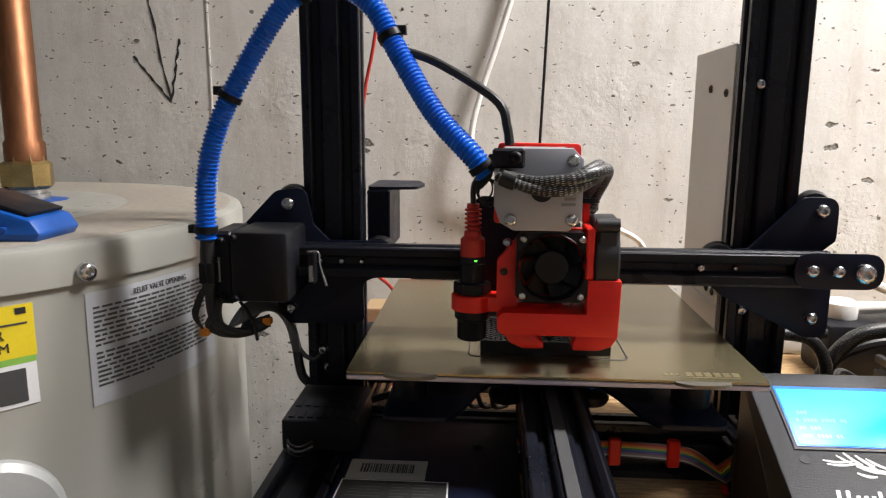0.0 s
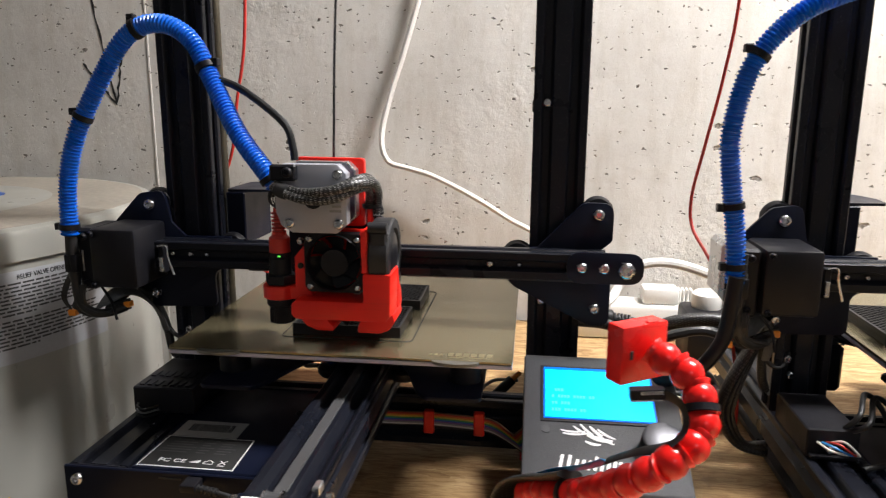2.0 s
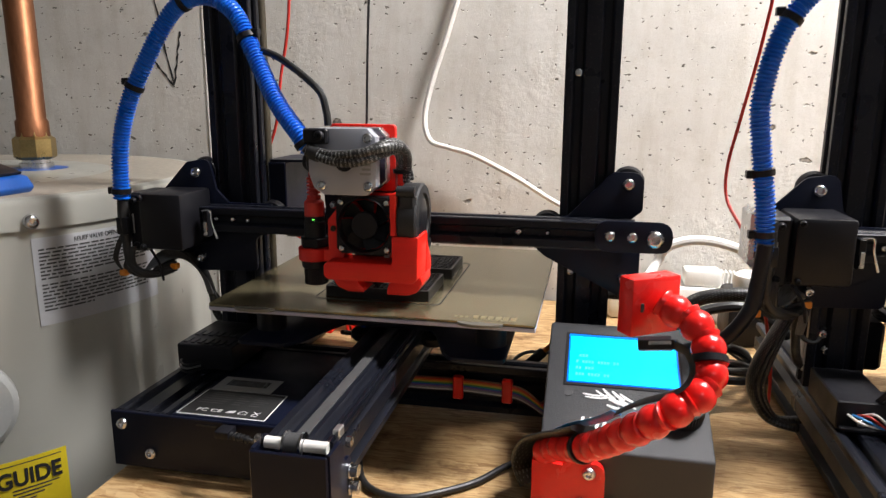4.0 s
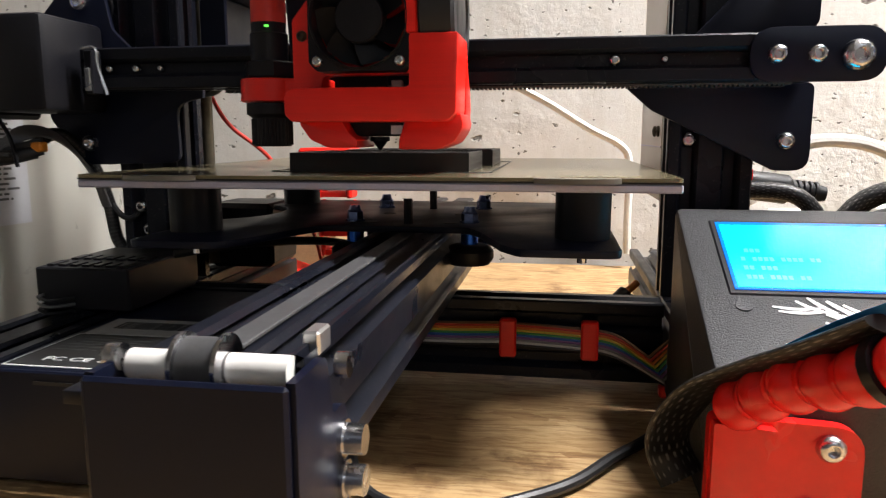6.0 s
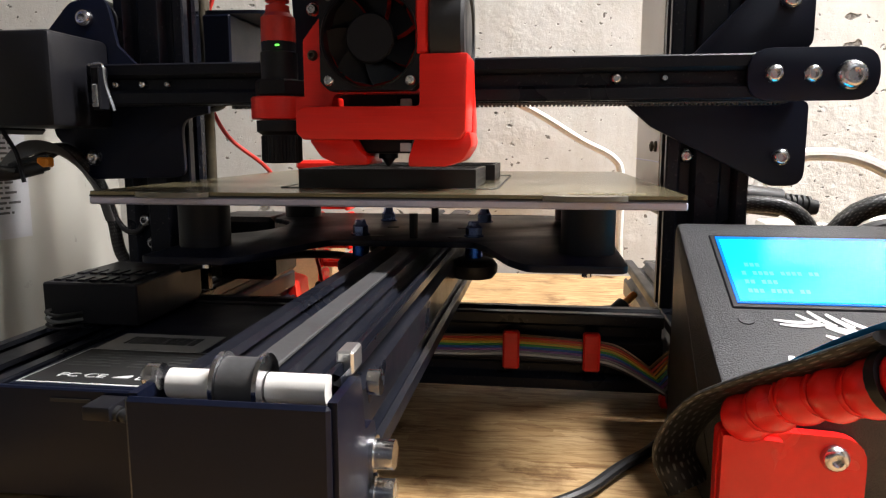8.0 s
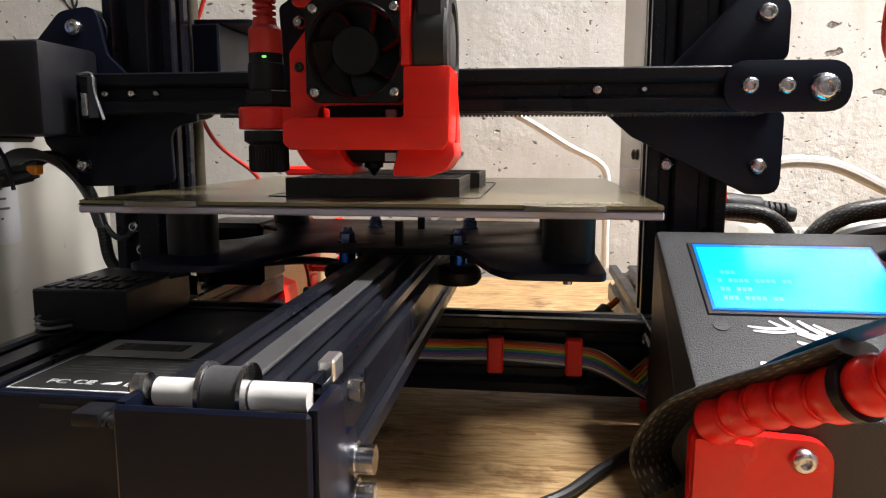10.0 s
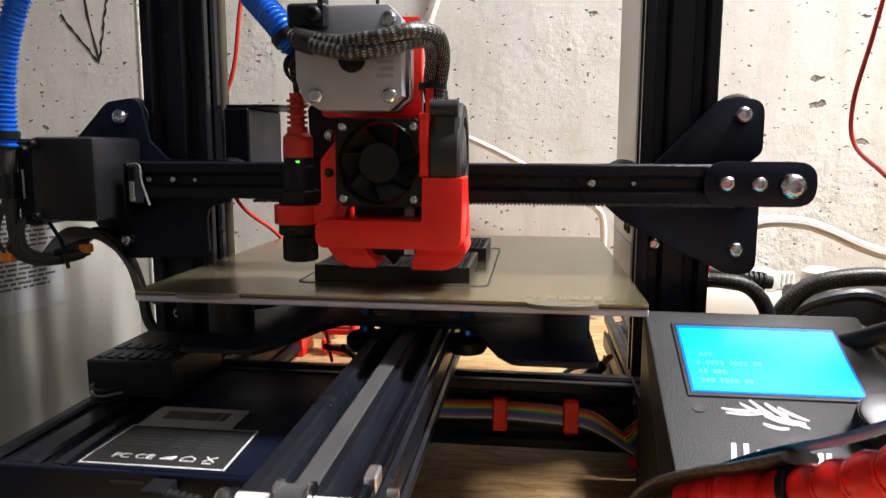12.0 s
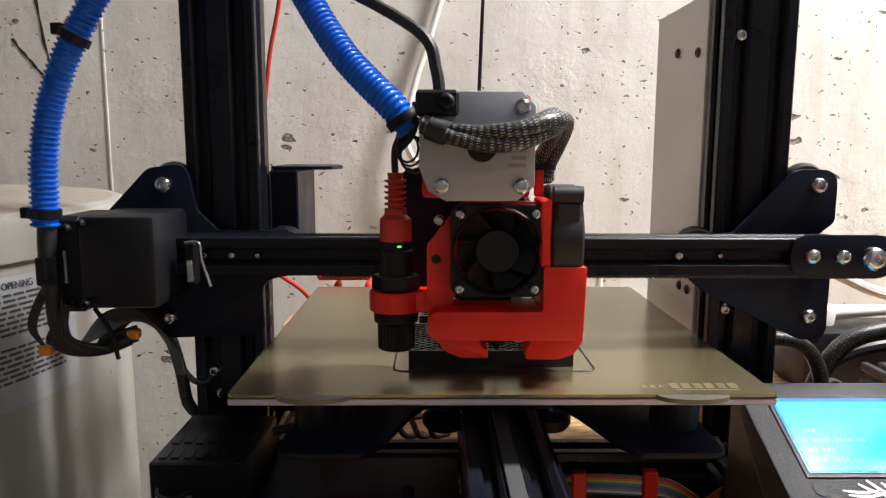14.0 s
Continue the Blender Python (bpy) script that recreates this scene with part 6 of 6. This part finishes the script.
    # cable under the bed end to the front
    cable("black_lead", [(0.030, 0.385, 0.0035), (0.0445, 0.3500, 0.0035), (0.0600, 0.3360, 0.0035), (0.0800, 0.3335, 0.0035), (0.1003, 0.3448, 0.0035), (0.1205, 0.3615, 0.0035), (0.1360, 0.3830, 0.0040), (0.1500, 0.4000, 0.0045), (0.1600, 0.4150, 0.0060)], 0.0023, BLACK_RUBBER, "black lead curling over the bench")
    # leads below the bed
    cable("bed_lead", [(-0.075, 0.44, 0.069), (-0.050, 0.455, 0.072), (-0.020, 0.50, 0.068), (0.006, 0.56, 0.055), (0.02, 0.62, 0.05)], 0.0024, BLACK_RUBBER, "black bed lead over the control box")
    for k in range(3):
        cable("rear_lead", [(-0.030 + 0.012 * k, 0.52, 0.046), (-0.020 + 0.012 * k, 0.545, 0.035), (-0.012 + 0.01 * k, 0.57, 0.012), (0.0 + 0.01 * k, 0.595, 0.003)], 0.0022, BLACK_RUBBER, "black lead behind the control box", "cable", "rear leads")
    cable("grey_lead", [(0.118, 0.505, 0.003), (0.121, 0.53, 0.018), (0.135, 0.55, 0.028), (0.160, 0.545, 0.032)], 0.0016, surface("grey_cable", (0.22, 0.21, 0.20), 0.5), "thin grey lead under the bed")
    cp = thing("cable_splice", (0.145, 0.53, 0.03), "short black sleeved cable splice under the bed", "connector")
    part("sleeve", cyl(bm_new(), (0.135, 0.52, 0.022), (0.153, 0.535, 0.036), 0.0045), BLACK_RUBBER, cp)
    part("wire_end", cyl(bm_new(), (0.153, 0.535, 0.036), (0.160, 0.541, 0.041), 0.0022), ORANGE, cp)
    part("marker", cyl(bm_new(), (0.134, 0.5195, 0.0215), (0.1365, 0.5213, 0.0235), 0.0049), RED_WIRE, cp)
    # red drag chain and frame behind the bed rail
    t = thing("drag_chain", (-0.058, 0.65, 0.0), "red printed cable chain standing behind the printer", "cable chain")
    for k in range(7):
        z = 0.002 + 0.0155 * k
        y = 0.645 + 0.004 * math.sin(k)
        lk = bm_new()
        box(lk, -0.0720, -0.0675, y, y + 0.018, z, z + 0.0135, 0.0015)
        box(lk, -0.0475, -0.0430, y, y + 0.018, z, z + 0.0135, 0.0015)
        box(lk, -0.0675, -0.0475, y + 0.001, y + 0.004, z + 0.001, z + 0.005)
        box(lk, -0.0675, -0.0475, y + 0.013, y + 0.017, z + 0.001, z + 0.005)
        part("chain_link", lk, RED_PRINT, t)
    part("chain_end", box(bm_new(), -0.0850, -0.0420, 0.641, 0.669, 0.1110, 0.1180, 0.002), RED_PRINT, t)
    rb = thing("printed_block", (-0.10, 0.65, 0.0), "small red printed block on the bench behind the printer", "printed part")
    part("block", prism(bm_new(), rounded([(-0.118, 0.0), (-0.086, 0.0), (-0.088, 0.022), (-0.114, 0.030)], 0.003), "y", 0.64, 0.67), RED_PRINT, rb)
    wd = thing("wood_offcut", (-0.075, 0.70, 0.0), "tan wood offcut on the bench at the wall", "offcut")
    part("offcut", box(bm_new(), -0.1270, -0.075, 0.70, 0.74, 0.0, 0.060, 0.001), BEIGE_CARD, wd)


def wall_cables():
    def flat(pts):
        return [on_wall(x, z, o) for x, z, o in pts]

    cable("white_cable", flat([(0.0420, 0.52, 0.012), (0.0300, 0.4200, 0.012), (0.0075, 0.3390, 0.012), (-0.0110, 0.2820, 0.014), (-0.0210, 0.2330, 0.020), (-0.0130, 0.2040, 0.024), (0.0100, 0.1955, 0.024), (0.0435, 0.1860, 0.026), (0.0955, 0.1610, 0.03), (0.1400, 0.1340, 0.03), (0.1700, 0.1180, 0.03), (0.1790, 0.1000, 0.03), (0.1790, 0.0450, 0.03), (0.18, 0.010, 0.03)]), 0.0050, WHITE_CABLE, "white mains cable hanging against the concrete wall", flat=0.7)
    cable("filament", [at_head(0.006, 0.060, 0.40), at_head(0.0, 0.045, 0.26), at_head(-0.004, 0.034, 0.15), at_head(-0.007, 0.0330, 0.060)], 0.00088, BLACK_RUBBER, "thin black filament running up from the print head", "filament")
    cable("red_wire", [(-0.0800, 0.56, 0.50), (-0.0870, 0.56, 0.34), (-0.0980, 0.56, 0.275), (-0.1040, 0.56, 0.235), (-0.1140, 0.56, 0.208), (-0.1230, 0.56, 0.190), (-0.105, 0.56, 0.14), (-0.080, 0.58, 0.11), (-0.060, 0.60, 0.06), (-0.055, 0.62, 0.003)], 0.0014, RED_WIRE, "thin red wire hanging behind the upright")
    cable("red_wire", [(0.318, 0.52, 0.50), (0.3150, 0.52, 0.36), (0.3085, 0.52, 0.300), (0.2985, 0.52, 0.245), (0.2925, 0.525, 0.205), (0.2935, 0.52, 0.180), (0.3015, 0.49, 0.1600), (0.312, 0.48, 0.135), (0.330, 0.49, 0.06), (0.335, 0.50, 0.003)], 0.0013, RED_WIRE, "thin red wire hanging beside the second printer")


B0 = 0.378
lattice_print(-0.0035, 0.0755, B0 + 0.0385, B0 + 0.0920, "black printed lattice tray on the build sheet")
lattice_print(0.0000, 0.0790, B0 + 0.1085, B0 + 0.1590, "black printed lattice tray behind its twin")
skirt_line(-0.0105, 0.0850, B0 + 0.0315, B0 + 0.1660)
sheet_brand()
camera_arm()
bench_clutter()
wall_cables()

# ---- second printer ----
DX, DY = 0.4790, -0.0055


def second_printer():
    p = carcass((CX, 0.42, 0), "second black desktop 3d printer with a blue cable hose", 0.395)
    electronics(p, True)
    bed_end(p)
    motor_wiring(p)
    pts = [(x - DX, y, z) for x, y, z in ((0.3010, 0.424, 0.160), (0.2985, 0.424, 0.192), (0.2926, 0.424, 0.2304), (0.2904, 0.424, 0.2602), (0.2998, 0.425, 0.3001), (0.3215, 0.425, 0.3279), (0.3502, 0.425, 0.3428), (0.385, 0.425, 0.3490), (0.43, 0.42, 0.3400), (0.47, 0.41, 0.30), (0.49, 0.40, 0.25))]
    hose(p, pts, (0.03, 0.13, 0.37, 0.62), "bright blue corrugated cable hose")
    part("motor_body", box(bm_new(), -0.186, -0.1750, 0.430, 0.4660, 0.146, 0.186, 0.003), ALU_RAW, p, "bare grey stepper motor body")
    part("side_loom", sweep(bm_new(), even(glide([(0.3000 - DX, 0.418, 0.166), (0.2975 - DX, 0.418, 0.139), (0.2940 - DX, 0.418, 0.120), (0.2810 - DX, 0.420, 0.1000), (0.2640 - DX, 0.425, 0.0900), (0.250 - DX, 0.44, 0.080)], 8), 0.003), 0.0050, 14), BLACK_PLASTIC, p, "smooth black sleeve below the hose")
    for k in range(3):
        part("flat_loom", sweep(bm_new(), even(glide([(-0.1490 + 0.002 * k, 0.468 + 0.003 * k, 0.103), (-0.1640 + 0.003 * k, 0.468, 0.068), (-0.1665 + 0.003 * k, 0.468, 0.0460), (-0.1540 + 0.002 * k, 0.467, 0.026), (-0.1330, 0.466, 0.0200 + 0.003 * k)], 8), 0.002), 0.0078 - 0.0012 * k, 18, 0.5, 0.0045), SLEEVE if k != 1 else BLACK_RUBBER, p)
    part("rail_label", box(bm_new(), -0.1300, -0.1283, 0.482, 0.498, 0.058, 0.082, 0.0005), LABEL_GREY, p)
    p.location = (CX + DX, 0.42 + DY, 0)
    t = lattice_print(-0.030, 0.050, 0.455, 0.530, "black printed lattice tray on the second printer's sheet")
    t.location = t.location + Vector((DX - 0.035, DY, 0))


second_printer()
